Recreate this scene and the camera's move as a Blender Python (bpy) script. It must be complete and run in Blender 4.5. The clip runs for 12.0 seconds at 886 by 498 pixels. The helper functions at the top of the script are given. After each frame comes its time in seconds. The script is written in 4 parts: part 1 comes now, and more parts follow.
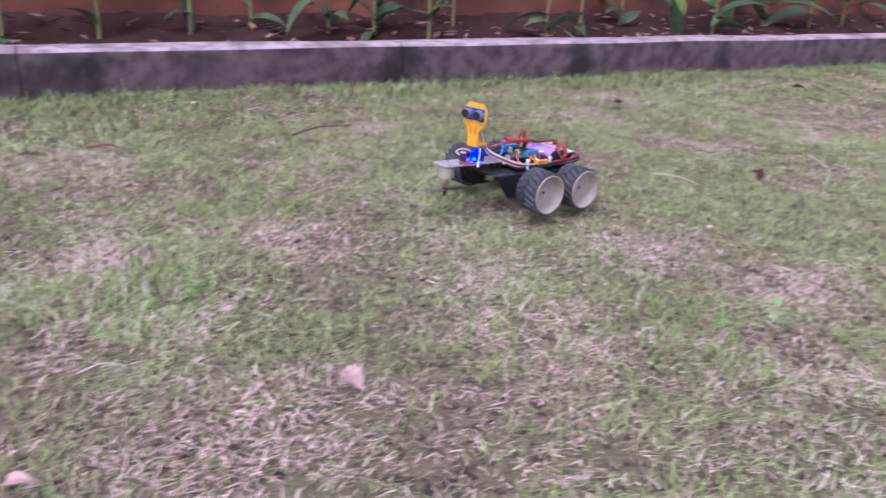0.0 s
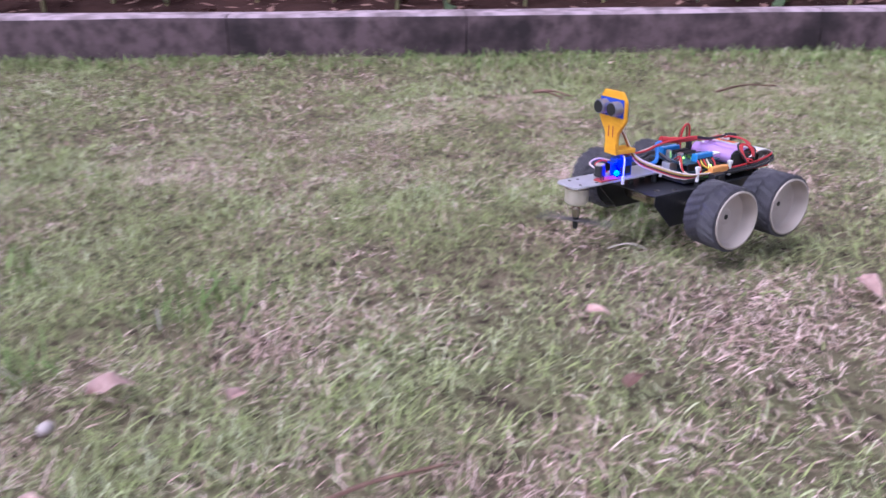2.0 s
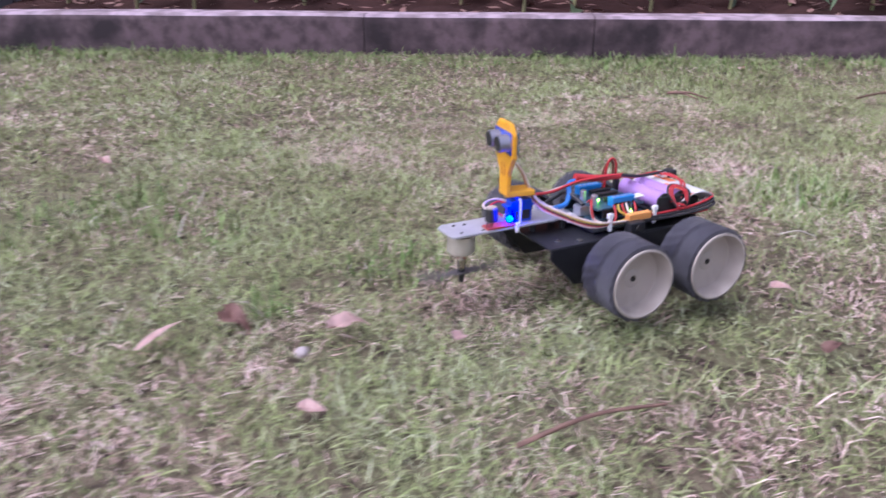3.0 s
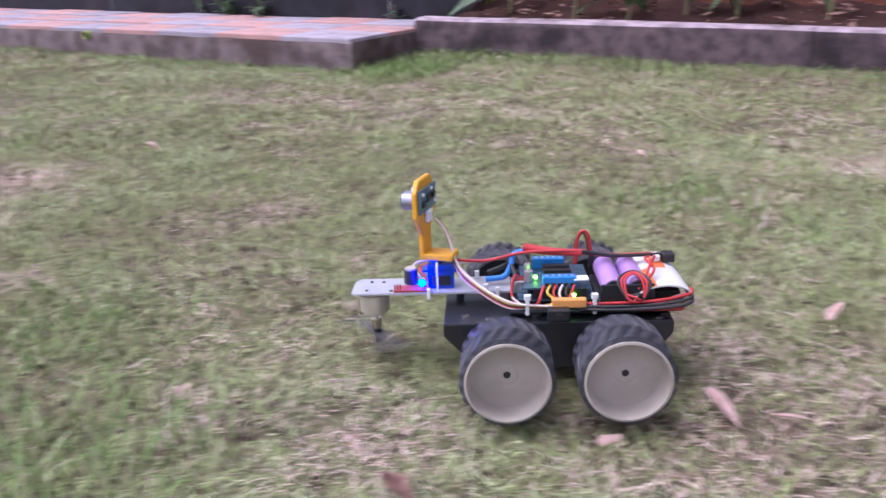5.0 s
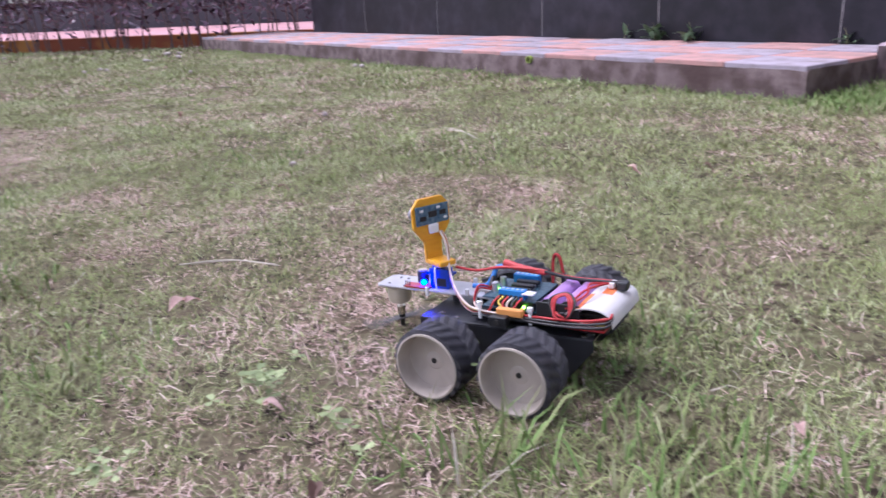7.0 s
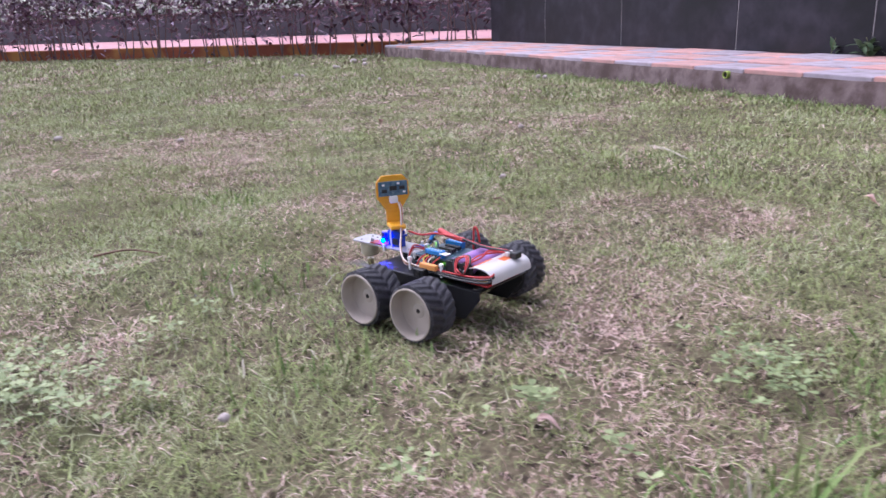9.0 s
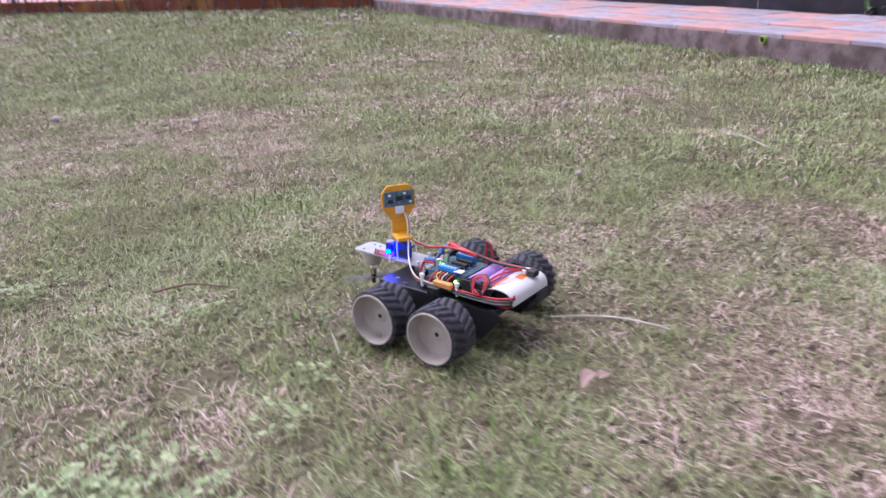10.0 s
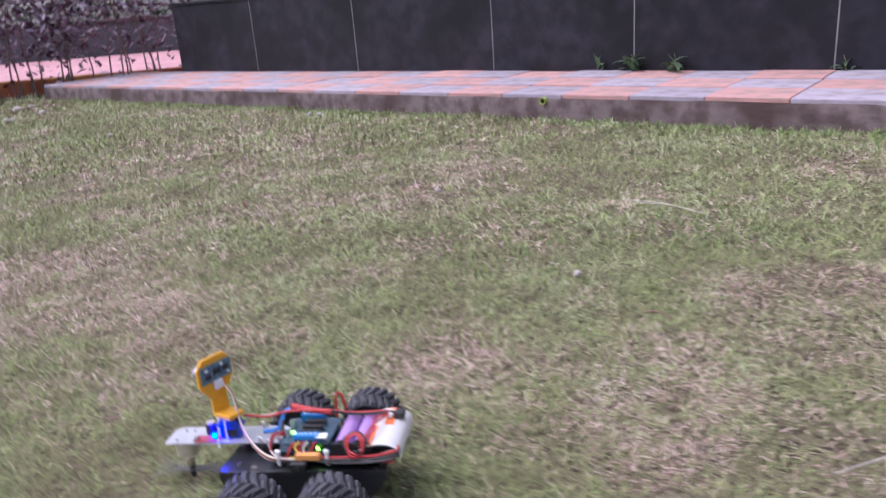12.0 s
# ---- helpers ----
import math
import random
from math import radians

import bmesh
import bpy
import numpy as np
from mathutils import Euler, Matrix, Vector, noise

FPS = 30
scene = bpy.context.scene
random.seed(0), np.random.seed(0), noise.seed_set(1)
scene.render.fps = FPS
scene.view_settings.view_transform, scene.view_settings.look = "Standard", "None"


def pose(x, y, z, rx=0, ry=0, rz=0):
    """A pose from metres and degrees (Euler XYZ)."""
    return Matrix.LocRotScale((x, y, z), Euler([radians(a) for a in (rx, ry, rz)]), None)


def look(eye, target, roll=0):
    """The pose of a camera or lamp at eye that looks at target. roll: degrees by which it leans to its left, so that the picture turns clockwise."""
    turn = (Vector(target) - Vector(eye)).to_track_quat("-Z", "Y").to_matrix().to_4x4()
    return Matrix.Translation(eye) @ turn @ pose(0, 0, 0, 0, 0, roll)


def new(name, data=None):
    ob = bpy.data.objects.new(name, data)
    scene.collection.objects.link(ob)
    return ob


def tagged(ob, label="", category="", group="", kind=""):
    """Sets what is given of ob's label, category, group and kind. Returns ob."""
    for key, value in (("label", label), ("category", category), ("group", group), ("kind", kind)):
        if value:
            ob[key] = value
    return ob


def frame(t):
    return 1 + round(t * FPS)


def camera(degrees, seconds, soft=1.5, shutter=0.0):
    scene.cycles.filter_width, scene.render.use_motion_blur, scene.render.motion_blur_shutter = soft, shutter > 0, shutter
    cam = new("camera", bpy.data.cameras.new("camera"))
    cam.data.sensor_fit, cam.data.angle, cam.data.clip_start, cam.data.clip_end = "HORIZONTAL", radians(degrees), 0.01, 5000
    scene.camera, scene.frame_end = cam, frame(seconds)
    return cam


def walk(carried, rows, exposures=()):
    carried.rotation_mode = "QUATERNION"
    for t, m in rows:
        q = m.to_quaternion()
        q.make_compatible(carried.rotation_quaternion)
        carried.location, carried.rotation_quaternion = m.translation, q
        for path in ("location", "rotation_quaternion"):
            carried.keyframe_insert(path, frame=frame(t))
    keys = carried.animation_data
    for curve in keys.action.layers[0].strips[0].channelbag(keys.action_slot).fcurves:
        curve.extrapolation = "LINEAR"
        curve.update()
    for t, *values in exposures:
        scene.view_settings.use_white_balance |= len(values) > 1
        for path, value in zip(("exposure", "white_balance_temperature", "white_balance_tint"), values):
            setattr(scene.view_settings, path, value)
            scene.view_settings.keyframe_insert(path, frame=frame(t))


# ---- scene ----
cam = camera(60.77, 12.0, shutter=0.6)
PATH = [
    (0, (-0.229, -0.186, 0.414), (-0.652, 1.627, -0.318), 2.38),
    (0.5, (-0.286, -0.214, 0.397), (-0.879, 1.543, -0.353), 2.27),
    (1, (-0.332, -0.243, 0.38), (-1.114, 1.434, -0.379), 1.71),
    (1.5, (-0.365, -0.286, 0.384), (-1.34, 1.282, -0.385), 0.72),
    (2, (-0.368, -0.39, 0.348), (-1.516, 1.058, -0.416), -0.43),
    (2.5, (-0.38, -0.439, 0.334), (-1.621, 0.941, -0.412), -0.27),
    (2.7, (-0.392, -0.467, 0.331), (-1.663, 0.886, -0.414), -0.17),
    (4.3, (-0.471, -0.776, 0.362), (-2.017, 0.268, -0.357), 0.44),
    (4.5, (-0.488, -0.799, 0.354), (-2.098, 0.148, -0.361), 0.07),
    (5, (-0.523, -0.893, 0.341), (-2.257, -0.195, -0.371), -0.62),
    (5.5, (-0.54, -0.973, 0.345), (-2.361, -0.535, -0.356), -1.08),
    (6, (-0.552, -1.049, 0.343), (-2.421, -0.859, -0.343), -1.68),
    (6.5, (-0.555, -1.092, 0.349), (-2.441, -1.101, -0.316), -2.12),
    (7, (-0.548, -1.119, 0.358), (-2.436, -1.304, -0.276), -2.64),
    (7.5, (-0.532, -1.138, 0.366), (-2.412, -1.457, -0.239), -2.67),
    (7.7, (-0.51, -1.129, 0.374), (-2.372, -1.541, -0.229), -3.10),
    (9.3, (-0.516, -1.286, 0.39), (-2.333, -1.863, -0.216), -2.59),
    (9.5, (-0.545, -1.325, 0.402), (-2.357, -1.893, -0.227), -2.63),
    (10, (-0.641, -1.489, 0.457), (-2.437, -1.981, -0.273), -2.59),
    (10.5, (-0.722, -1.658, 0.483), (-2.495, -2.019, -0.369), -1.61),
    (11, (-0.76, -1.847, 0.501), (-2.52, -2.084, -0.419), 1.21),
    (11.5, (-0.84, -1.967, 0.525), (-2.683, -1.774, -0.229), -1.31),
    (12, (-0.923, -2.122, 0.538), (-2.782, -1.753, -0.101), -4.51),
]
walk(cam, [(t, look(eye, target, roll)) for t, eye, target, roll in PATH], [(0, 0.83, 5430, 29), (2.7, 0.84, 5480, 27), (4.5, 0.95, 5580, 25), (6.5, 0.99, 5680, 22), (9.5, 0.97, 5700, 23), (11, 0.94, 5660, 24), (12, 0.86, 5720, 21)])


# ---- light: an even, overcast sky ----
world = bpy.data.worlds.new("overcast_sky")
scene.world = world
world.use_nodes = True
wn = world.node_tree
sky = wn.nodes.new("ShaderNodeTexSky")
sky.sky_type = "NISHITA"
sky.sun_disc = False
sky.sun_elevation = radians(50)
sky.sun_rotation = radians(200)
sky.dust_density = 4.0
grey = wn.nodes.new("ShaderNodeHueSaturation")
grey.inputs["Saturation"].default_value = 0.3
wn.links.new(sky.outputs[0], grey.inputs["Color"])
wn.links.new(grey.outputs[0], wn.nodes["Background"].inputs[0])
wn.nodes["Background"].inputs[1].default_value = 0.14
sun = new("sun", bpy.data.lights.new("sun", "SUN"))
sun.data.energy, sun.data.angle, sun.data.color = 0.9, radians(35), (1.0, 0.96, 0.92)
sun.matrix_world = look((0, 0, 5), (0.5, 1.3, 0))


# ---- materials ----
def mat(name, color, rough=0.6, metal=0.0, alt=None, scale=30.0, amount=0.5, bump=0.0, bump_scale=None, stain=None, stain_scale=4.0, emit=0.0, random=0.0, spec=0.5, stretch=(1, 1, 1)):
    """Principled material: colour varied to alt by fine noise, to stain by coarse noise, with relief."""
    m = bpy.data.materials.new(name)
    m.use_nodes = True
    nt = m.node_tree
    b = nt.nodes["Principled BSDF"]
    b.inputs["Roughness"].default_value = rough
    b.inputs["Metallic"].default_value = metal
    b.inputs["Specular IOR Level"].default_value = spec
    co = nt.nodes.new("ShaderNodeTexCoord")
    mp = nt.nodes.new("ShaderNodeMapping")
    mp.inputs["Scale"].default_value = stretch
    nt.links.new(co.outputs["Object"], mp.inputs[0])

    def noisy(sc, detail=4.0):
        n = nt.nodes.new("ShaderNodeTexNoise")
        n.inputs["Scale"].default_value, n.inputs["Detail"].default_value = sc, detail
        nt.links.new(mp.outputs[0], n.inputs["Vector"])
        return n

    def ramp(src, lo, hi):
        r = nt.nodes.new("ShaderNodeMapRange")
        r.inputs[1].default_value, r.inputs[2].default_value = lo, hi
        nt.links.new(src, r.inputs[0])
        return r.outputs[0]

    def mix(fac, a, c):
        x = nt.nodes.new("ShaderNodeMix")
        x.data_type = "RGBA"
        nt.links.new(fac, x.inputs[0])
        if isinstance(a, tuple):
            x.inputs[6].default_value = (*a, 1)
        else:
            nt.links.new(a, x.inputs[6])
        x.inputs[7].default_value = (*c, 1)
        return x.outputs[2]

    col = color
    if alt:
        col = mix(ramp(noisy(scale).outputs[0], 0.5 - amount * 0.3, 0.5 + amount * 0.5), col, alt)
    if stain:
        col = mix(ramp(noisy(stain_scale, 6).outputs[0], 0.48, 0.66), col, stain)
    if random:
        info = nt.nodes.new("ShaderNodeObjectInfo")
        h = nt.nodes.new("ShaderNodeHueSaturation")
        v = nt.nodes.new("ShaderNodeMapRange")
        v.inputs[3].default_value, v.inputs[4].default_value = 1 - random, 1 + random
        nt.links.new(info.outputs["Random"], v.inputs[0])
        nt.links.new(v.outputs[0], h.inputs["Value"])
        if isinstance(col, tuple):
            h.inputs["Color"].default_value = (*col, 1)
        else:
            nt.links.new(col, h.inputs["Color"])
        col = h.outputs[0]
    if isinstance(col, tuple):
        b.inputs["Base Color"].default_value = (*col, 1)
    else:
        nt.links.new(col, b.inputs["Base Color"])
    if bump:
        bp = nt.nodes.new("ShaderNodeBump")
        bp.inputs["Strength"].default_value, bp.inputs["Distance"].default_value = bump, 0.004
        nt.links.new(noisy(bump_scale or scale, 6).outputs[0], bp.inputs["Height"])
        nt.links.new(bp.outputs[0], b.inputs["Normal"])
    if emit:
        b.inputs["Emission Color"].default_value = (*color, 1)
        b.inputs["Emission Strength"].default_value = emit
    return m


def grass_mat(name, stops, patch_scale, patch_amount, rough=0.7):
    """Blades: each one takes its own tint, and patches of the lawn lean to straw or to green."""
    m = bpy.data.materials.new(name)
    m.use_nodes = True
    nt = m.node_tree
    b = nt.nodes["Principled BSDF"]
    b.inputs["Roughness"].default_value = rough
    b.inputs["Specular IOR Level"].default_value = 0.25
    geo = nt.nodes.new("ShaderNodeNewGeometry")
    co = nt.nodes.new("ShaderNodeTexCoord")
    n = nt.nodes.new("ShaderNodeTexNoise")
    n.inputs["Scale"].default_value, n.inputs["Detail"].default_value = patch_scale, 5.0
    nt.links.new(co.outputs["Object"], n.inputs["Vector"])
    mr = nt.nodes.new("ShaderNodeMapRange")
    mr.inputs[1].default_value, mr.inputs[2].default_value = 0.3, 0.7
    mr.inputs[3].default_value, mr.inputs[4].default_value = -patch_amount, patch_amount
    nt.links.new(n.outputs[0], mr.inputs[0])
    add = nt.nodes.new("ShaderNodeMath")
    nt.links.new(mr.outputs[0], add.inputs[0])
    nt.links.new(geo.outputs["Random Per Island"], add.inputs[1])
    cr = nt.nodes.new("ShaderNodeValToRGB")
    for k, (p, c) in enumerate(stops):
        e = cr.color_ramp.elements[k] if k < 2 else cr.color_ramp.elements.new(p)
        e.position, e.color = p, (*c, 1)
    nt.links.new(add.outputs[0], cr.inputs[0])
    nt.links.new(cr.outputs[0], b.inputs["Base Color"])
    return m


GREEN, FRESH = (0.22, 0.265, 0.1), (0.36, 0.42, 0.16)
LAWN = grass_mat("lawn_blades", [(0.0, (0.22, 0.185, 0.11)), (0.25, (0.26, 0.26, 0.14)), (0.55, GREEN), (0.82, FRESH), (1.0, (0.5, 0.52, 0.33))], 3.0, 0.25)
DRY = grass_mat("dry_blades", [(0.0, (0.13, 0.075, 0.06)), (0.2, (0.33, 0.22, 0.175)), (0.5, (0.62, 0.43, 0.375)), (1.0, (0.82, 0.64, 0.58))], 9.0, 0.2)
TUFT = grass_mat("tuft_blades", [(0.0, (0.3, 0.3, 0.17)), (0.2, GREEN), (0.6, (0.12, 0.19, 0.055)), (1.0, (0.2, 0.3, 0.09))], 3.0, 0.1)
CLOVER = grass_mat("clover_leaves", [(0.0, (0.15, 0.19, 0.085)), (0.5, (0.22, 0.27, 0.12)), (1.0, (0.34, 0.39, 0.2))], 3.0, 0.1, 0.55)
SOILY = mat("lawn_thatch", (0.15, 0.113, 0.082), 0.95, alt=(0.12, 0.128, 0.06), scale=3.2, amount=0.55, stain=(0.045, 0.033, 0.025), stain_scale=75, bump=1.0, bump_scale=160, spec=0.1)
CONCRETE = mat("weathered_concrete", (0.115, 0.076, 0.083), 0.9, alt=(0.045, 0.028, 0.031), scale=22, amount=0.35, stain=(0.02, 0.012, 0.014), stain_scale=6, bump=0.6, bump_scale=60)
KERB_TOP = mat("pale_kerb_top", (0.42, 0.32, 0.36), 0.85, alt=(0.22, 0.17, 0.19), scale=22, amount=0.3, stain=(0.17, 0.125, 0.135), stain_scale=9, bump=0.5, bump_scale=70)
BASE = mat("platform_concrete", (0.17, 0.125, 0.125), 0.9, alt=(0.08, 0.052, 0.05), scale=14, amount=0.25, stain=(0.06, 0.034, 0.031), stain_scale=4, bump=0.7, bump_scale=50)
PINK = mat("pink_paver", (0.52, 0.28, 0.26), 0.8, alt=(0.46, 0.255, 0.235), scale=25, amount=0.8, bump=0.3, bump_scale=120, random=0.08, stain=(0.31, 0.21, 0.2), stain_scale=9)
LILAC = mat("grey_paver", (0.38, 0.325, 0.39), 0.8, alt=(0.32, 0.275, 0.32), scale=25, amount=0.8, bump=0.3, bump_scale=120, random=0.08, stain=(0.24, 0.2, 0.21), stain_scale=9)
GRANITE = mat("black_granite", (0.013, 0.0115, 0.018), 0.5, alt=(0.034, 0.03, 0.043), scale=11, amount=0.4, stain=(0.007, 0.0065, 0.009), stain_scale=2.2, spec=0.25, random=0.12, bump=0.05, bump_scale=200)
JOINT = mat("pale_joint", (0.3, 0.28, 0.29), 0.9, alt=(0.16, 0.15, 0.15), scale=20, amount=0.8)
PLASTER = mat("terracotta_plaster", (0.24, 0.085, 0.05), 0.9, alt=(0.12, 0.036, 0.026), scale=4, amount=0.6, stain=(0.045, 0.018, 0.017), stain_scale=2.6, bump=0.5, bump_scale=40)
SOIL = mat("bed_soil", (0.06, 0.03, 0.026), 0.95, alt=(0.032, 0.016, 0.015), scale=25, amount=0.8, bump=1.0, bump_scale=50, spec=0.1)
ORANGE = mat("brick_red_paint", (0.33, 0.085, 0.035), 0.8, alt=(0.19, 0.05, 0.03), scale=4, amount=0.8, stain=(0.45, 0.2, 0.05), stain_scale=3)
PATHPINK = mat("pink_path", (0.6, 0.31, 0.34), 0.8, alt=(0.4, 0.2, 0.22), scale=4, amount=0.7)
FARWALL = mat("dark_far_wall", (0.05, 0.05, 0.062), 0.6, alt=(0.08, 0.075, 0.09), scale=2, amount=0.7)
LEAFY = mat("bed_plant_leaf", (0.1, 0.165, 0.08), 0.45, alt=(0.2, 0.27, 0.16), scale=18, amount=0.7, random=0.25)
YELLEAF = mat("yellow_green_leaf", (0.28, 0.34, 0.06), 0.5, alt=(0.2, 0.28, 0.05), scale=18, amount=0.7)
STALK = mat("plant_stalk", (0.17, 0.2, 0.08), 0.6, alt=(0.25, 0.15, 0.08), scale=20, amount=0.7)
PURPLE = grass_mat("purple_foliage", [(0.0, (0.035, 0.016, 0.03)), (0.4, (0.14, 0.07, 0.11)), (0.75, (0.26, 0.17, 0.23)), (1.0, (0.4, 0.32, 0.43))], 1.0, 0.2, 0.4)
FARGREEN = grass_mat("far_foliage", [(0.0, (0.03, 0.04, 0.025)), (0.5, (0.1, 0.115, 0.075)), (1.0, (0.22, 0.25, 0.18))], 1.0, 0.2, 0.5)
TWIGGY = mat("hedge_stem", (0.12, 0.07, 0.065), 0.8, alt=(0.22, 0.15, 0.14), scale=12, amount=0.8)
DEADLEAF = mat("dead_leaf", (0.3, 0.17, 0.14), 0.6, alt=(0.17, 0.085, 0.07), scale=60, amount=0.8, random=0.25)
PINKLEAF = mat("pale_pink_leaf", (0.76, 0.55, 0.52), 0.7, alt=(0.58, 0.38, 0.34), scale=70, amount=0.6, random=0.12)
STICK = mat("dry_twig", (0.24, 0.135, 0.1), 0.7, alt=(0.08, 0.042, 0.032), scale=50, amount=0.8)
PALE = mat("bleached_blade", (0.5, 0.44, 0.38), 0.7, alt=(0.45, 0.4, 0.33), scale=40, amount=0.7)
PEBBLE = mat("pale_pebble", (0.46, 0.4, 0.39), 0.8, alt=(0.45, 0.36, 0.34), scale=90, amount=0.7, random=0.15, bump=0.4, bump_scale=200)
RUBBER = mat("black_rubber", (0.032, 0.03, 0.038), 0.55, alt=(0.075, 0.07, 0.085), scale=45, amount=0.8, bump=0.2, bump_scale=300)
CREAM = mat("cream_plastic", (0.44, 0.38, 0.335), 0.5, alt=(0.38, 0.33, 0.29), scale=35, amount=0.7, stain=(0.34, 0.29, 0.25), stain_scale=28)
HOLE = mat("dark_hole", (0.02, 0.017, 0.015), 0.8)
BLACKMETAL = mat("black_painted_steel", (0.014, 0.014, 0.017), 0.32, alt=(0.03, 0.03, 0.034), scale=40, amount=0.6, bump=0.06, bump_scale=200)
ALU = mat("dull_white_aluminium", (0.46, 0.45, 0.48), 0.4, 0.25, alt=(0.37, 0.36, 0.38), scale=50, amount=0.7)
STEEL = mat("bright_steel", (0.62, 0.58, 0.5), 0.25, 1.0, alt=(0.5, 0.45, 0.38), scale=60)
MOTOR = mat("brushed_motor_can", (0.6, 0.55, 0.46), 0.38, 0.5, alt=(0.5, 0.44, 0.35), scale=60)
EYE = mat("dull_sensor_can", (0.3, 0.3, 0.36), 0.4, 0.7)
COPPER = mat("copper_ring", (0.55, 0.27, 0.1), 0.35, 0.8)
BLADE = mat("grey_blade", (0.1, 0.09, 0.095), 0.5, 0.3)
YELLOW = mat("yellow_printed_plastic", (0.78, 0.38, 0.015), 0.45, alt=(0.7, 0.31, 0.012), scale=80, amount=0.5, bump=0.15, bump_scale=400, stretch=(1, 1, 6))
SERVO = mat("blue_servo_plastic", (0.01, 0.05, 0.42), 0.3)
BLUE = mat("blue_terminal", (0.02, 0.2, 0.55), 0.4)
BLUEWIRE = mat("blue_tube", (0.03, 0.18, 0.55), 0.4)
PCB = mat("green_blue_board", (0.012, 0.05, 0.085), 0.4, alt=(0.09, 0.14, 0.18), scale=250, amount=0.6)
SENSORPCB = mat("sensor_board", (0.03, 0.09, 0.16), 0.35, alt=(0.16, 0.24, 0.28), scale=300, amount=0.5)
CHIP = mat("black_component", (0.015, 0.015, 0.017), 0.45)
SILVER = mat("silver_can", (0.7, 0.7, 0.72), 0.3, 0.9)
WHITE = mat("white_nylon", (0.78, 0.76, 0.76), 0.5)
PAPER = mat("white_tape_sheet", (0.6, 0.58, 0.6), 0.6, alt=(0.66, 0.62, 0.61), scale=40, amount=0.6)
ORANGETAPE = mat("orange_tape", (0.8, 0.2, 0.06), 0.6)
LILACCELL = mat("purple_cell_wrap", (0.42, 0.24, 0.55), 0.32, alt=(0.36, 0.2, 0.5), scale=30)
REDW = mat("red_wire", (0.46, 0.03, 0.035), 0.45)
BLACKW = mat("black_wire", (0.025, 0.022, 0.024), 0.45)
WHITEW = mat("pale_wire", (0.62, 0.5, 0.46), 0.5)
YELW = mat("yellow_wire", (0.6, 0.42, 0.06), 0.5)
BROWNW = mat("brown_wire", (0.2, 0.07, 0.04), 0.5)
AMBER = mat("amber_connector", (0.7, 0.3, 0.08), 0.45)
REDPCB = mat("red_board", (0.35, 0.05, 0.04), 0.5)
BLUELED = mat("blue_lamp", (0.003, 0.01, 1.0), 0.3, emit=110)
GREENLED = mat("green_lamp", (0.25, 1.0, 0.05), 0.3, emit=9)


# ---- mesh helpers ----
def part(name, bm, material, parent=None, label="", smooth=None, m=None):
    me = bpy.data.meshes.new(name)
    bm.to_mesh(me)
    bm.free()
    for x in (material if isinstance(material, (list, tuple)) else [material]):
        me.materials.append(x)
    if smooth is not None:
        me.shade_smooth()
        if smooth:
            me.set_sharp_from_angle(angle=radians(smooth))
    ob = new(name, me)
    if parent is not None:
        ob.parent = parent
    if m is not None:
        ob.matrix_basis = m
    return tagged(ob, label)


def box(x0, x1, y0, y1, z0, z1, bevel=0.0, seg=2):
    bm = bmesh.new()
    bmesh.ops.create_cube(bm, size=1)
    for v in bm.verts:
        v.co = ((x0 + x1) / 2 + v.co.x * (x1 - x0), (y0 + y1) / 2 + v.co.y * (y1 - y0), (z0 + z1) / 2 + v.co.z * (z1 - z0))
    if bevel:
        bmesh.ops.bevel(bm, geom=bm.edges[:], offset=bevel, segments=seg, affect="EDGES", profile=0.5)
    return bm


def cyl(r, h, at=(0, 0, 0), rot=(0, 0, 0), seg=24, r2=None, bevel=0.0):
    bm = bmesh.new()
    bmesh.ops.create_cone(bm, cap_ends=True, segments=seg, radius1=r, radius2=r if r2 is None else r2, depth=h)
    if bevel:
        bmesh.ops.bevel(bm, geom=[e for e in bm.edges if e.is_boundary or len(e.link_faces) == 2 and any(len(f.verts) > 4 for f in e.link_faces)], offset=bevel, segments=2, affect="EDGES")
    bmesh.ops.transform(bm, matrix=pose(*at, *rot), verts=bm.verts)
    return bm


def revolve(profile, seg=48):
    """A ring or dish round the y axis from (radius, y) pairs."""
    bm = bmesh.new()
    rings = []
    for r, y in profile:
        if r < 1e-6:
            rings.append([bm.verts.new((0, y, 0))])
        else:
            rings.append([bm.verts.new((r * math.cos(2 * math.pi * k / seg), y, r * math.sin(2 * math.pi * k / seg))) for k in range(seg)])
    for a, b in zip(rings, rings[1:]):
        for k in range(seg):
            q = [a[k % len(a)], a[(k + 1) % len(a)], b[(k + 1) % len(b)], b[k % len(b)]]
            u = list(dict.fromkeys(q))
            if len(u) > 2:
                bm.faces.new(u)
    bmesh.ops.recalc_face_normals(bm, faces=bm.faces[:])
    return bm


def extrude_outline(pts, axis, lo, hi, bevel=0.0):
    """A plate with the outline pts, between lo and hi along the axis (0 x, 1 y, 2 z)."""
    bm = bmesh.new()

    def at(p, w):
        c = list(p)
        c.insert(axis, w)
        return bm.verts.new(c)
    a, b = [at(p, lo) for p in pts], [at(p, hi) for p in pts]
    bm.faces.new(a)
    bm.faces.new(b[::-1])
    for k in range(len(pts)):
        bm.faces.new((a[k], a[k - 1], b[k - 1], b[k]))
    bmesh.ops.recalc_face_normals(bm, faces=bm.faces[:])
    if bevel:
        bmesh.ops.bevel(bm, geom=bm.edges[:], offset=bevel, segments=2, affect="EDGES")
    return bm


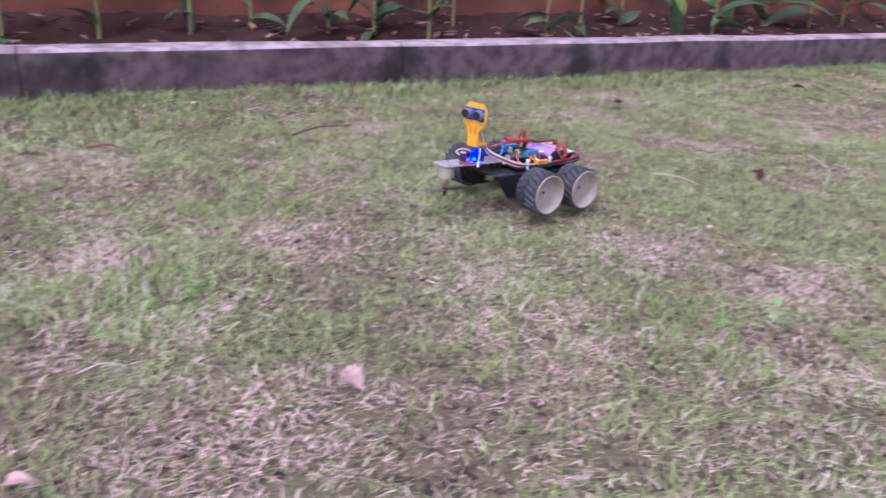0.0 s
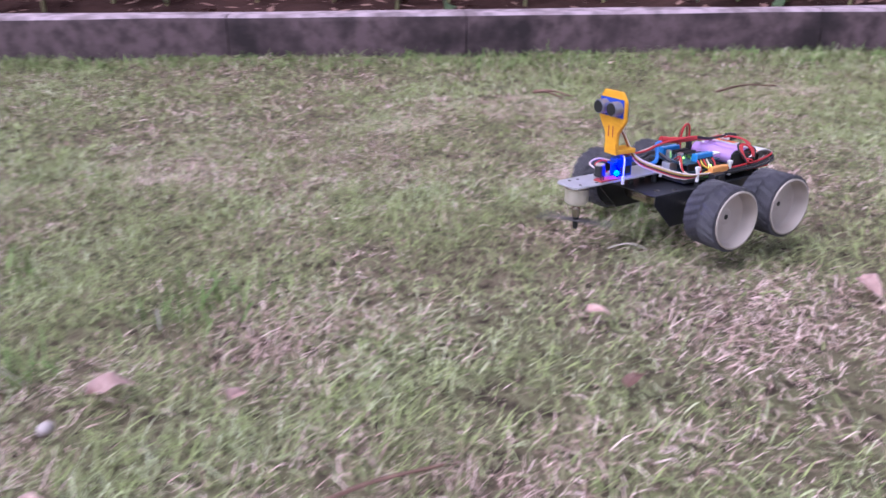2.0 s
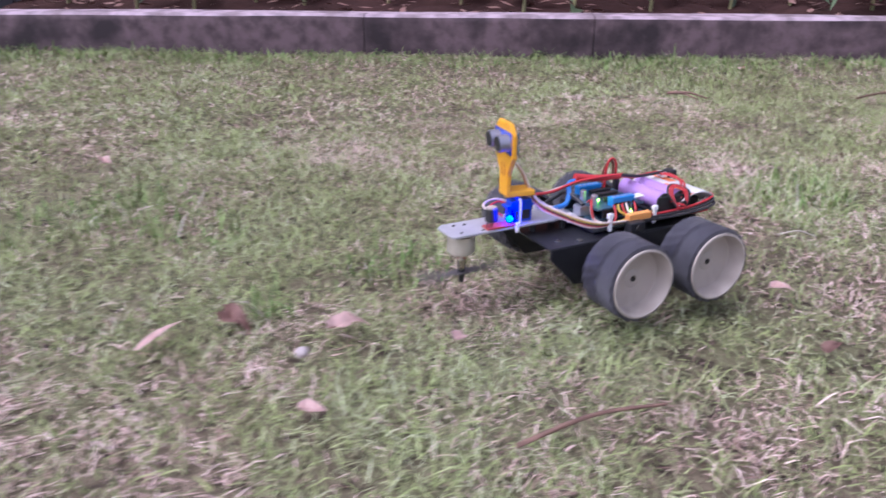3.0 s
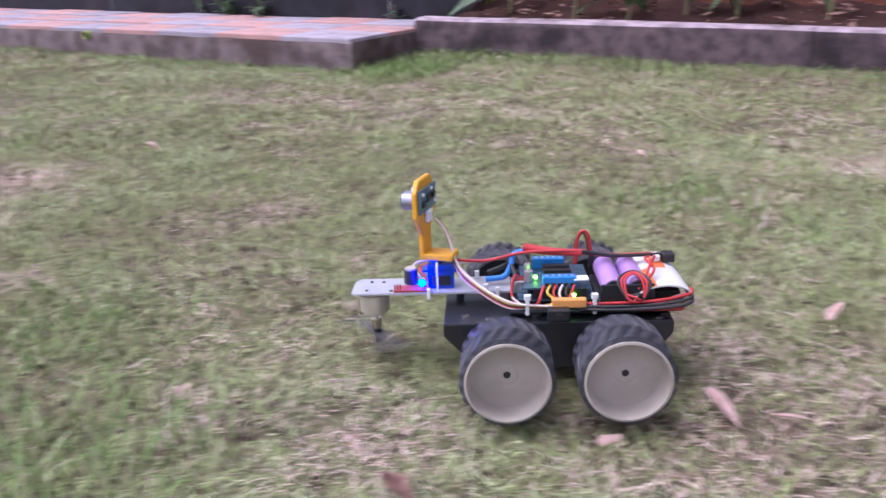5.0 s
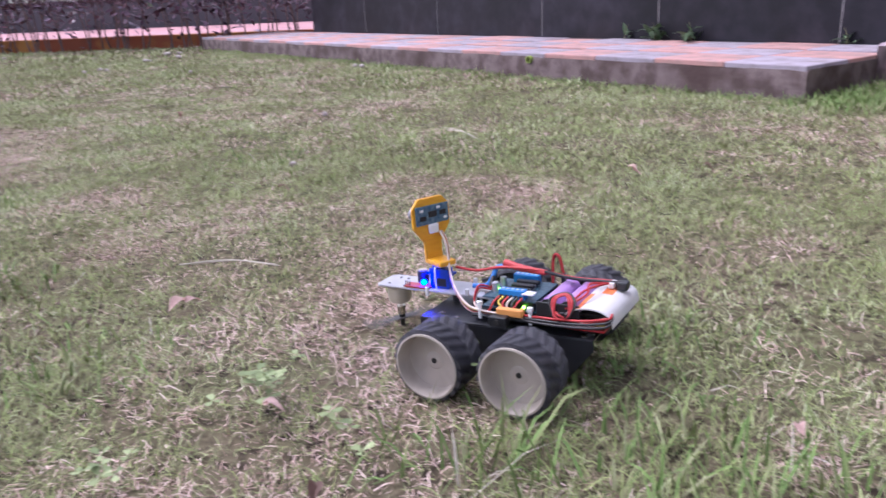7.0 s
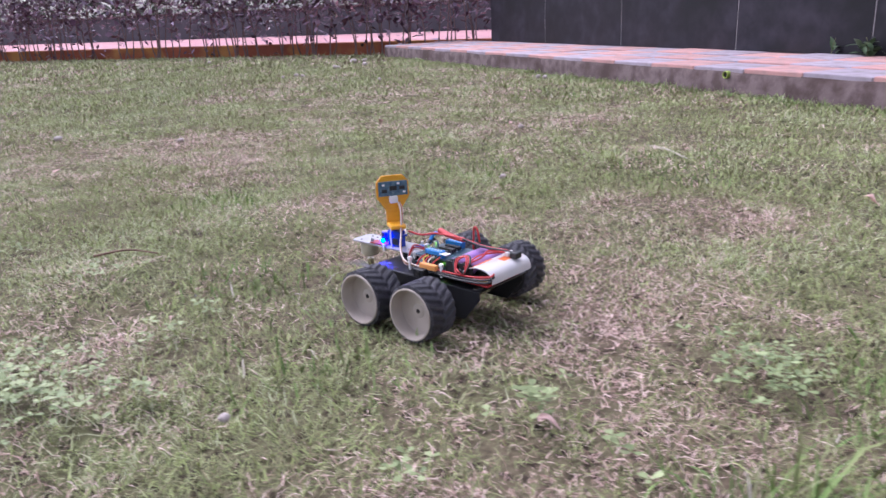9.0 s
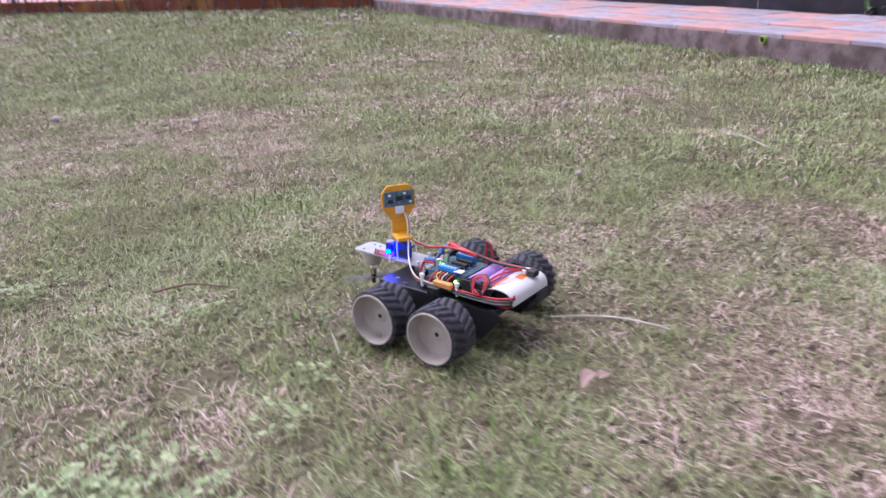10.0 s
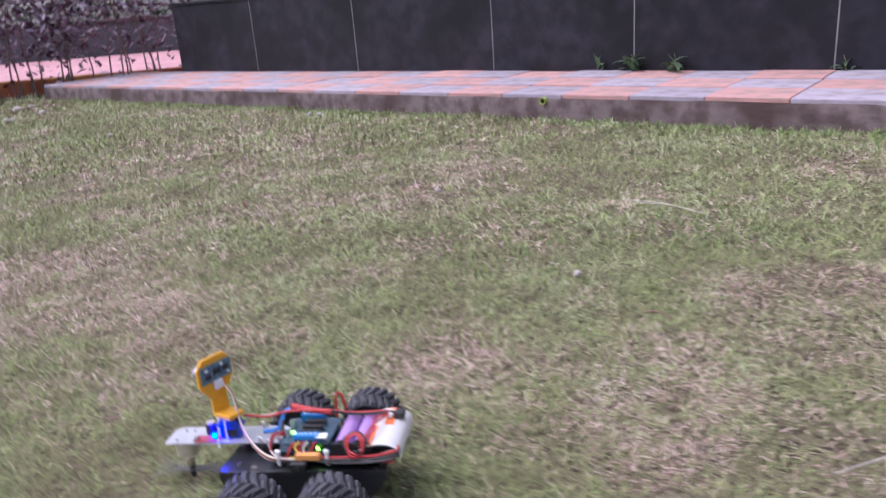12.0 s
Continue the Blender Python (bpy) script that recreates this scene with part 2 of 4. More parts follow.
def tube(points, r, seg=8, closed_ends=True, smooth_steps=6, r_end=None):
    """A round wire or stem through the points (Catmull-Rom)."""
    P = [Vector(p) for p in points]
    P = [2 * P[0] - P[1]] + P + [2 * P[-1] - P[-2]]
    line = []
    for k in range(1, len(P) - 2):
        a, b, c, d = P[k - 1:k + 3]
        for j in range(smooth_steps):
            t = j / smooth_steps
            line.append(0.5 * (2 * b + (c - a) * t + (2 * a - 5 * b + 4 * c - d) * t * t + (3 * b - a - 3 * c + d) * t ** 3))
    line.append(P[-2])
    bm = bmesh.new()
    rings = []
    up = Vector((0.13, 0.31, 0.94)).normalized()
    for k, p in enumerate(line):
        d = (line[min(k + 1, len(line) - 1)] - line[max(k - 1, 0)]).normalized()
        s = d.cross(up)
        if s.length < 0.1:
            s = d.cross(Vector((1, 0, 0)))
        s.normalize()
        u = s.cross(d)
        rr = r if r_end is None else r + (r_end - r) * k / (len(line) - 1)
        rings.append([bm.verts.new(p + rr * (math.cos(2 * math.pi * j / seg) * s + math.sin(2 * math.pi * j / seg) * u)) for j in range(seg)])
    for a, b in zip(rings, rings[1:]):
        for j in range(seg):
            bm.faces.new((a[j], a[(j + 1) % seg], b[(j + 1) % seg], b[j]))
    bm.faces.new(rings[0][::-1])
    bm.faces.new(rings[-1])
    return bm


def leaf_blade(length, width, bend, fold=0.2, seg=7, thick=0.0006):
    """A pointed leaf along +x that droops by bend and folds along its midrib; it has thickness."""
    bm = bmesh.new()
    rows = []
    for k in range(seg + 1):
        t = k / seg
        w = width * math.sin(math.pi * min(1, 0.06 + 0.94 * t) ** 0.8) * (1 - 0.25 * t) * 0.5 + 0.0004
        a = bend * t
        x, z = length * (math.sin(a) / bend if abs(bend) > 0.01 else t), -length * ((1 - math.cos(a)) / bend if abs(bend) > 0.01 else 0)
        rows.append([bm.verts.new((x, s * w, z + abs(s) * fold * w)) for s in (-1, -0.5, 0, 0.5, 1)])
    for a, b in zip(rows, rows[1:]):
        for j in range(4):
            bm.faces.new((a[j], b[j], b[j + 1], a[j + 1]))
    bmesh.ops.solidify(bm, geom=bm.faces[:], thickness=thick)
    return bm


def fast_mesh(name, verts, tris, material, kind="stuff", label="", category="", parent=None):
    """One mesh out of numpy arrays of places and triangles."""
    me = bpy.data.meshes.new(name)
    me.vertices.add(len(verts))
    me.vertices.foreach_set("co", verts.astype(np.float32).ravel())
    me.loops.add(tris.size)
    me.loops.foreach_set("vertex_index", tris.astype(np.int32).ravel())
    me.polygons.add(len(tris))
    me.polygons.foreach_set("loop_start", np.arange(0, tris.size, 3, dtype=np.int32))
    me.update(calc_edges=True)
    me.materials.append(material)
    ob = new(name, me)
    if parent is not None:
        ob.parent = parent
    return tagged(ob, label, category, "", kind)


# ---- the lawn ----
KERB = pose(-3.289, 0.113, 0, 0, 0, 40.22)
PLAT = pose(-3.012, -0.212, 0, 0, 0, 220.21)
HEDGE = pose(-7.75, -3.2, 0, 0, 0, 263)
rng = np.random.default_rng(7)


def lattice(seed):
    return np.random.default_rng(seed).random((256, 256))


def value_noise(x, y, scale, seed):
    g = lattice(seed)
    u, v = x * scale + 500, y * scale + 500
    i, j = np.floor(u).astype(int), np.floor(v).astype(int)
    f, h = u - i, v - j
    f, h = f * f * (3 - 2 * f), h * h * (3 - 2 * h)
    i, j = i % 255, j % 255
    return (g[i, j] * (1 - f) + g[i + 1, j] * f) * (1 - h) + (g[i, j + 1] * (1 - f) + g[i + 1, j + 1] * f) * h


def relief(x, y):
    """The lawn's unevenness, and the low bank of turf against the kerb."""
    a = radians(40.2)
    to_kerb = 2.21 + x * math.sin(a) - y * math.cos(a)
    past_corner = (x + 3.29) * math.cos(a) + (y - 0.11) * math.sin(a)
    bank = 0.026 * np.clip(1 - to_kerb / 0.35, 0, 1) ** 2 * np.clip(past_corner * 3 + 0.6, 0, 1) * (to_kerb > -0.1)
    return bank + 0.012 * (value_noise(x, y, 4.0, 3) - 0.5) + 0.006 * (value_noise(x, y, 14.0, 4) - 0.5)


def ground_sheet():
    """One sheet, fine where the lawn is near, reaching the horizon."""
    near_x, near_y = np.linspace(-5, 2, 176), np.linspace(-5, 5.5, 264)
    far = np.array([0.4, 1.2, 3, 7, 20, 80, 400, 1500])
    xs = np.concatenate([near_x[0] - far[::-1], near_x, near_x[-1] + far])
    ys = np.concatenate([near_y[0] - far[::-1], near_y, near_y[-1] + far])
    X, Y = np.meshgrid(xs, ys)
    edge = np.clip(np.minimum(np.minimum(X + 5, 2 - X), np.minimum(Y + 5, 5.5 - Y)) / 0.5, 0, 1)
    Z = relief(X, Y) * edge - 0.004
    v = np.stack([X, Y, Z], -1).reshape(-1, 3)
    nx = len(xs)
    k = (np.arange(len(ys) - 1)[:, None] * nx + np.arange(nx - 1)[None]).ravel()
    t = np.concatenate([np.stack([k, k + 1, k + nx + 1], -1), np.stack([k, k + nx + 1, k + nx], -1)])
    ob = fast_mesh("ground", v, t, SOILY, "structure", "patchy lawn ground of thatch and bare soil", "ground")
    ob.data.shade_smooth()
    return ob


ground_sheet()
TRACK = np.array([(-0.1, 1.6), (-0.39, 1.11), (-0.62, 0.67), (-0.74, 0.31), (-0.95, -0.43), (-1.14, -0.86), (-1.29, -1.22), (-1.49, -1.71), (-1.67, -2.14), (-1.85, -2.6)])


def from_track(p):
    best = np.full(len(p), 1e9)
    for a, b in zip(TRACK, TRACK[1:]):
        d = b - a
        t = np.clip(((p - a) @ d) / (d @ d), 0, 1)
        best = np.minimum(best, np.linalg.norm(p - a - t[:, None] * d, axis=1))
    return best


def on_lawn(p):
    """Keeps what lies on the lawn, before kerb, platform and hedge."""
    k = np.array(KERB.inverted())
    y1 = k[1, 0] * p[:, 0] + k[1, 1] * p[:, 1] + k[1, 3]
    x1 = k[0, 0] * p[:, 0] + k[0, 1] * p[:, 1] + k[0, 3]
    q = np.array(PLAT.inverted())
    x2 = q[0, 0] * p[:, 0] + q[0, 1] * p[:, 1] + q[0, 3]
    y2 = q[1, 0] * p[:, 0] + q[1, 1] * p[:, 1] + q[1, 3]
    h = np.array(HEDGE.inverted())
    y3 = h[1, 0] * p[:, 0] + h[1, 1] * p[:, 1] + h[1, 3]
    return ((y1 < -0.004) | (x1 < -1.0)) & ((x2 < -0.01) | (x2 > 5.65) | (y2 > 0.004)) & (y3 > 0.12)


def blades(name, p, length, width, lie, material, label, simple=False, clump=0.0, category="grass"):
    """Bent blades of grass at the places p: length and width in metres, lie: how flat they lie."""
    n = len(p)
    ln = length * rng.uniform(0.5, 1.35, n) * (0.55 + 0.4 * value_noise(p[:, 0], p[:, 1], 6.0, 9) + 0.55 * value_noise(p[:, 0], p[:, 1], 24.0, 10))
    wd = width * rng.uniform(0.6, 1.3, n)
    az = rng.uniform(0, 2 * np.pi, n)
    el = np.clip(rng.normal(lie, 0.28, n), 0.12, 1.5)
    d = np.stack([np.cos(az) * np.cos(el), np.sin(az) * np.cos(el), np.sin(el)], -1)
    s = np.stack([-np.sin(az), np.cos(az), rng.normal(0, 0.35, n)], -1)
    z = relief(p[:, 0], p[:, 1]) * (np.abs(p[:, 1]) < 5) - 0.004 + rng.uniform(0, 0.004, n)
    base = np.stack([p[:, 0], p[:, 1], z], -1)
    droop = rng.uniform(0.1, 0.5, n) * ln
    tip = base + d * ln[:, None]
    tip[:, 2] -= droop * 0.6
    tip[:, 2] = np.maximum(tip[:, 2], base[:, 2] + 0.002)
    h = (s * wd[:, None]) / 2
    if simple:
        v = np.stack([base - h, base + h, tip], 1).reshape(-1, 3)
        k = np.arange(n)[:, None] * 3
        t = k + np.array([0, 1, 2])
    else:
        mid = base + d * ln[:, None] * 0.55 + np.array([0, 0, 0.001])
        v = np.stack([base - h, base + h, mid - h * 0.8, mid + h * 0.8, tip], 1).reshape(-1, 3)
        k = np.arange(n)[:, None] * 5
        t = np.concatenate([k + np.array([0, 1, 2]), k + np.array([1, 3, 2]), k + np.array([2, 3, 4])], 1).reshape(-1, 3)
    return fast_mesh(name, v, t, material, "stuff", label, category)


def scatter(x0, x1, y0, y1, per_m2, lo, hi):
    n = int((x1 - x0) * (y1 - y0) * per_m2)
    p = np.stack([rng.uniform(x0, x1, n), rng.uniform(y0, y1, n)], -1)
    d = from_track(p)
    thin = (0.6 + 0.4 * (value_noise(p[:, 0], p[:, 1], 5.0, 21) > 0.32)) * np.clip(0.25 + 2.2 * (value_noise(p[:, 0], p[:, 1], 28.0, 22) - 0.1), 0.25, 1)
    p = p[(d >= lo) & (d < hi) & (rng.random(n) < thin)]
    return p[on_lawn(p)]


# worn straw-coloured patches: x, y and radius
WORN = [(-0.49, 0.31, 0.1), (-0.65, 0.8, 0.11), (-0.92, 0.63, 0.08), (-0.16, 0.95, 0.1), (0.02, 0.86, 0.11), (-1.33, 1.06, 0.1), (-0.87, -0.01, 0.07), (-0.52, 0.24, 0.07), (-0.58, -0.04, 0.06), (-1.45, 0.28, 0.08), (-1.0, -0.77, 0.07), (-1.94, -1.09, 0.11), (-1.63, -0.72, 0.06), (-1.95, -1.94, 0.1), (-1.39, -1.3, 0.08), (-2.03, -1.355, 0.1), (-1.08, -0.88, 0.04), (-1.21, -2.07, 0.07), (-1.21, -1.91, 0.07), (-1.24, -1.28, 0.05), (-2.69, -2.78, 0.12), (-2.37, -2.4, 0.11), (-3.24, -1.52, 0.17), (-1.15, -0.42, 0.06)]


def dryness(p):
    """How much of the grass is dead at the places p, 0 to 1."""
    x, y = p[:, 0], p[:, 1]
    s = 0.35 * value_noise(x, y, 2.3, 31) + 0.35 * value_noise(x, y, 7.5, 32) + 0.3 * value_noise(x, y, 21.0, 33)
    s = np.clip(0.2 + 2.0 * (s - 0.5), 0.03, 0.65)
    for a, b, r in WORN:
        d2 = ((x - a) ** 2 + ((y - b) * 1.1) ** 2) / (r * r)
        s = s + (0.97 - s) * np.exp(-d2 * 0.9) * (0.65 + 0.35 * value_noise(x, y, 24.0, 35))
    return np.clip(s, 0, 0.95)


def turf(name, p, length, width, lie, label, simple=False):
    """Blades at p, dead ones lying flatter among the green."""
    dead = rng.random(len(p)) < dryness(p)
    blades(name, p[~dead], length * 1.1, width, lie + 0.12, LAWN, "green " + label, simple)
    blades("dry_" + name, p[dead], length * 0.85, width, lie - 0.12, DRY, "dry straw-coloured " + label, simple)


turf("lawn_grass", scatter(-2.9, 1.0, -3.8, 3.2, 36000, 0, 0.85), 0.0185, 0.0011, 0.55, "blades of short matted lawn grass")
turf("lawn_thatch", scatter(-2.9, 1.0, -3.8, 3.2, 70000, 0, 0.85), 0.0115, 0.001, 0.35, "fine matted thatch under the grass", True)
turf("lawn_grass", scatter(-4.4, 2.4, -5.0, 4.6, 12000, 0.85, 2.1), 0.023, 0.0018, 0.55, "blades of short matted lawn grass")
turf("lawn_thatch", scatter(-4.4, 2.4, -5.0, 4.6, 26000, 0.85, 2.1), 0.016, 0.0018, 0.4, "fine matted thatch under the grass", True)
turf("lawn_grass", scatter(-9, 3, -9, 6, 9500, 2.1, 4.6), 0.03, 0.0042, 0.6, "short lawn grass further off", True)
turf("lawn_grass", scatter(-14, 3, -15, 7, 2400, 4.6, 12), 0.04, 0.009, 0.6, "short lawn grass at the far end", True)


def along(m, x0, x1, y, spread, n):
    pts = [m @ Vector((random.uniform(x0, x1), y + random.gauss(0, spread), 0)) for _ in range(n)]
    q = np.array([(a.x, a.y) for a in pts])
    return q[on_lawn(q)]


blades("kerb_grass", along(KERB, 0, 8, -0.05, 0.06, 6500), 0.034, 0.003, 0.85, TUFT, "longer green grass at the kerb's foot")
blades("platform_grass", along(PLAT, -0.3, 5.3, 0.03, 0.05, 5000), 0.03, 0.003, 0.8, TUFT, "longer green grass along the platform")
blades("corner_grass", along(PLAT, -0.3, 0.03, -0.12, 0.13, 1700), 0.036, 0.003, 0.9, TUFT, "lush grass in the corner by the kerb's end")


# ---- kerb, planting bed and wall ----
def kerb():
    root = tagged(new("kerb"), "low weathered concrete kerb with a pale top", "kerb", "", "structure")
    root.matrix_basis = KERB
    edges = [0.0, 1.36, 2.05, 3.1, 4.45, 6.0, 8.5]
    for a, b in zip(edges, edges[1:]):
        bm = bmesh.new()
        n = int((b - a) / 0.05)
        prof = [(0.0, -0.03), (0.0, 0.121), (0.004, 0.136), (0.016, 0.144), (0.1, 0.146), (0.112, 0.136), (0.112, -0.03)]
        rows = []
        for k in range(n + 1):
            x = a + 0.0015 + (b - a - 0.003) * k / n
            rows.append([bm.verts.new((x, y + 0.004 * noise.noise(Vector((x * 3, z * 9, 1))), z + 0.004 * noise.noise(Vector((x * 2.2, y * 8, 7))))) for y, z in prof])
        for p, q in zip(rows, rows[1:]):
            for j in range(len(prof) - 1):
                f = bm.faces.new((p[j], q[j], q[j + 1], p[j + 1]))
                # the top and its rounded edges get the paler colour, the sides the darker
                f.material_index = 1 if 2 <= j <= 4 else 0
        bm.faces.new(rows[0])
        bm.faces.new(rows[-1][::-1])
        bmesh.ops.recalc_face_normals(bm, faces=bm.faces[:])
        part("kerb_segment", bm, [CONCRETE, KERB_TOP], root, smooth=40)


def bed_height(y):
    """The bed's soil is heaped up towards the wall."""
    return 0.11 + 0.1 * max(0.0, (y - 0.1) / 0.46) ** 1.4


kerb()
bm = bmesh.new()
bmesh.ops.create_grid(bm, x_segments=140, y_segments=10, size=1)
for v in bm.verts:
    v.co = (4.45 + v.co.x * 4.4, 0.32 + v.co.y * 0.24, bed_height(0.32 + v.co.y * 0.24) + 0.03 * noise.noise(Vector((v.co.x * 40, v.co.y * 4, 0))))
tagged(part("bed_soil", bm, SOIL, smooth=180, m=KERB), "dark reddish soil of the planting bed", "soil", "", "structure")
bm = box(0.06, 9, 0.5, 0.72, -0.05, 1.6, 0.004)
tagged(part("wall_terracotta", bm, PLASTER, m=KERB), "stained terracotta-coloured plaster wall behind the bed", "wall", "", "structure")

LEAF_KINDS = [(0.17, 0.06, 0.9), (0.21, 0.065, 1.3), (0.15, 0.055, 0.5), (0.12, 0.04, 1.6)]


def bed_plant(x, y, size, yellow=False, leaves=6):
    """A young broad-leaved plant: a stalk and arching leaves."""
    root = tagged(new("broad_leaved_plant"), "young broad-leaved green plant in the soil bed", "plant", "bed plants")
    root.matrix_basis = KERB @ pose(x, y, bed_height(y), 0, 0, random.uniform(0, 360))
    part("stalk", tube([(0, 0, -0.02), (0.006, 0.002, 0.08 * size), (0.002, 0.008, 0.2 * size), (0.012, 0, 0.42 * size)], 0.006, 7, r_end=0.003), STALK, root, smooth=60)
    for k in range(leaves):
        ln, wd, bd = random.choice(LEAF_KINDS)
        bm = leaf_blade(ln * size * random.uniform(0.8, 1.25), wd * random.uniform(0.8, 1.2), bd, 0.25)
        z = size * random.uniform(0.0, 0.2)
        m = pose(0.004, 0.004, z, 0, 0, k * 137 + random.uniform(-30, 30)) @ pose(0, 0, 0, random.uniform(-40, 40), random.uniform(-75, -5))
        part("leaf", bm, YELLEAF if yellow and k % 2 else LEAFY, root, smooth=60, m=m)
    return root


x = 0.25
while x < 6.6:
    bed_plant(x, random.uniform(0.2, 0.4), random.uniform(0.85, 1.5), random.random() < 0.3, random.randint(4, 8))
    x += random.uniform(0.13, 0.32)


def litter(n):
    v, t = [], []
    for k in range(n):
        c = Vector((random.uniform(0.1, 7), random.uniform(0.13, 0.45), 0))
        c.z = bed_height(c.y) + 0.022
        a, b = random.uniform(0, 6.28), random.uniform(0.01, 0.035)
        d, s = Vector((math.cos(a), math.sin(a), random.uniform(-0.2, 0.4))) * b, Vector((-math.sin(a), math.cos(a), random.uniform(-0.4, 0.4))) * b * 0.35
        i = len(v)
        v += [c - d, c + s, c + d, c - s]
        t += [(i, i + 1, i + 2), (i, i + 2, i + 3)]
    ob = fast_mesh("leaf_litter", np.array(v), np.array(t), DEADLEAF, "stuff", "dry brown leaf litter on the bed", "leaf litter")
    ob.matrix_basis = KERB


litter(500)


# ---- paved platform and black wall ----
LONG, DEEP, TOP = 5.64, 0.76, 0.106
platform = tagged(new("platform"), "low concrete platform paved in pink and grey tiles", "platform", "", "structure")
platform.matrix_basis = PLAT


def rough_slab():
    bm = bmesh.new()
    n = 110
    prof = [(-0.8, TOP - 0.012), (-0.02, TOP - 0.012), (-0.006, TOP - 0.015), (0.0, TOP - 0.03), (0.002, -0.03)]
    rows = []
    for k in range(n + 1):
        x = -0.004 + (LONG + 0.008) * k / n
        rows.append([bm.verts.new((x, y + (0.007 * noise.noise(Vector((x * 4, z * 22, 3))) if y > -0.03 else 0), z + (0.004 * noise.noise(Vector((x * 5, 2, 5))) if z > 0 else 0))) for y, z in prof])
    for p, q in zip(rows, rows[1:]):
        for j in range(len(prof) - 1):
            bm.faces.new((p[j], p[j + 1], q[j + 1], q[j]))
    for r in (rows[0], rows[-1]):
        b = [bm.verts.new((r[0].co.x, -0.8, -0.03))]
        bm.faces.new(r + b)
    bmesh.ops.recalc_face_normals(bm, faces=bm.faces[:])
    part("platform_body", bm, BASE, platform, smooth=35)


rough_slab()
tile = bpy.data.meshes.new("paver")
bm = box(0.002, 0.2955, -0.248, -0.002, TOP - 0.02, TOP, 0.003, 1)
bm.to_mesh(tile)
bm.free()
tile_grey = tile.copy()
tile.materials.append(PINK)
tile_grey.materials.append(LILAC)
for i in range(19):
    for j in range(3):
        ob = new("paver", tile_grey if (i + j) % 2 == 0 else tile)
        ob.parent = platform
        ob.matrix_basis = pose(i * 0.2968, -0.003 - j * 0.2505, random.uniform(-0.002, 0.002) + j * 0.003, random.uniform(-0.4, 0.4), random.uniform(-0.3, 0.3), 0)
pipe = part("drain_pipe", revolve([(0.011, -0.02), (0.011, 0.012), (0.015, 0.013), (0.016, 0.012), (0.016, -0.02)], 20), YELLEAF, platform, "mossy end of a small drain pipe", smooth=40, m=pose(1.27, 0.002, 0.078))
part("pipe_hole", cyl(0.0112, 0.004, (0, 0.004, 0), (90, 0, 0), 20), HOLE, pipe)

wall_black = tagged(new("wall_black"), "low wall clad in black granite slabs with pale joints", "wall", "", "structure")
wall_black.matrix_basis = PLAT
part("wall_core", box(-0.05, 4.915, -1.17, -0.772, -0.03, 0.6), JOINT, wall_black)
joints = [-0.05, 0.31, 1.2, 2.02, 3.05, 4.02, 4.92]
for a, b in zip(joints, joints[1:]):
    part("granite_slab", box(a + 0.003, b - 0.003, -0.774, -0.756, TOP + 0.007, 0.597, 0.0015, 1), GRANITE, wall_black)
part("granite_slab", box(4.916, 4.932, -1.17, -0.757, 0.0, 0.597, 0.0015, 1), GRANITE, wall_black)
for a in joints[1:-1]:
    part("joint_strip", box(a - 0.0029, a + 0.0029, -0.7745, -0.758, TOP + 0.007, 0.597), JOINT, wall_black)
for a, b in zip(joints, joints[1:]):
    part("coping_slab", box(a + 0.002, b + (0.03 if b > 4.9 else -0.002), -1.19, -0.742, 0.599, 0.622, 0.003, 1), GRANITE, wall_black)


def wall_weed(x, y, size, n, label):
    root = tagged(new("weed"), label, "weed", "weeds on the platform")
    root.matrix_basis = PLAT @ pose(x, y, TOP, 0, 0, random.uniform(0, 360))
    for k in range(n):
        bm = leaf_blade(size * random.uniform(0.6, 1.2), size * 0.32, random.uniform(0.6, 1.8), 0.2, 5)
        part("leaf", bm, LEAFY, root, smooth=60, m=pose(random.uniform(-1, 1) * size * 0.5, random.uniform(-0.3, 0.3) * size, random.uniform(0, 0.5) * size, 0, 0, k * 140) @ pose(0, 0, 0, random.uniform(-20, 20), random.uniform(-80, -20)))
    part("stem", tube([(0, 0, 0), (0.004, 0.003, size * 0.5), (0.015, -0.003, size * 0.9)], 0.0022, 6, r_end=0.001), STALK, root)


for x, size, n, label in ((1.19, 0.1, 14, "grey-green weed rooted in the joint under the black wall"), (0.98, 0.1, 14, "grey-green weed rooted in the joint under the black wall"), (0.26, 0.08, 5, "small upright weed at the foot of the black wall"), (1.38, 0.09, 4, "drooping weed at the foot of the black wall")):
    wall_weed(x, -0.725, size, n, label)


# ---- hedge, path and far wall ----
tagged(part("kerb_red", box(-3, 14, -0.1, 0.02, -0.02, 0.12, 0.012), ORANGE, m=HEDGE), "low brick-red painted kerb behind the lawn", "kerb", "", "structure")
tagged(part("path_pink", box(-7, 17, -3.8, -0.1, -0.02, 0.1, 0.01), PATHPINK, m=HEDGE), "pink paved path behind the hedge", "path", "", "structure")
far_wall = tagged(new("wall_far"), "low dark wall with a pale coping along the path", "wall", "", "structure")
far_wall.matrix_basis = HEDGE
for k in range(10):
    part("wall_panel", box(-4 + k * 2.1, -4 + k * 2.1 + 2.09, -4.0, -3.8, 0, 0.5, 0.004, 1), FARWALL, far_wall)
part("coping", box(-4, 17, -4.03, -3.77, 0.501, 0.54, 0.006, 1), CONCRETE, far_wall)


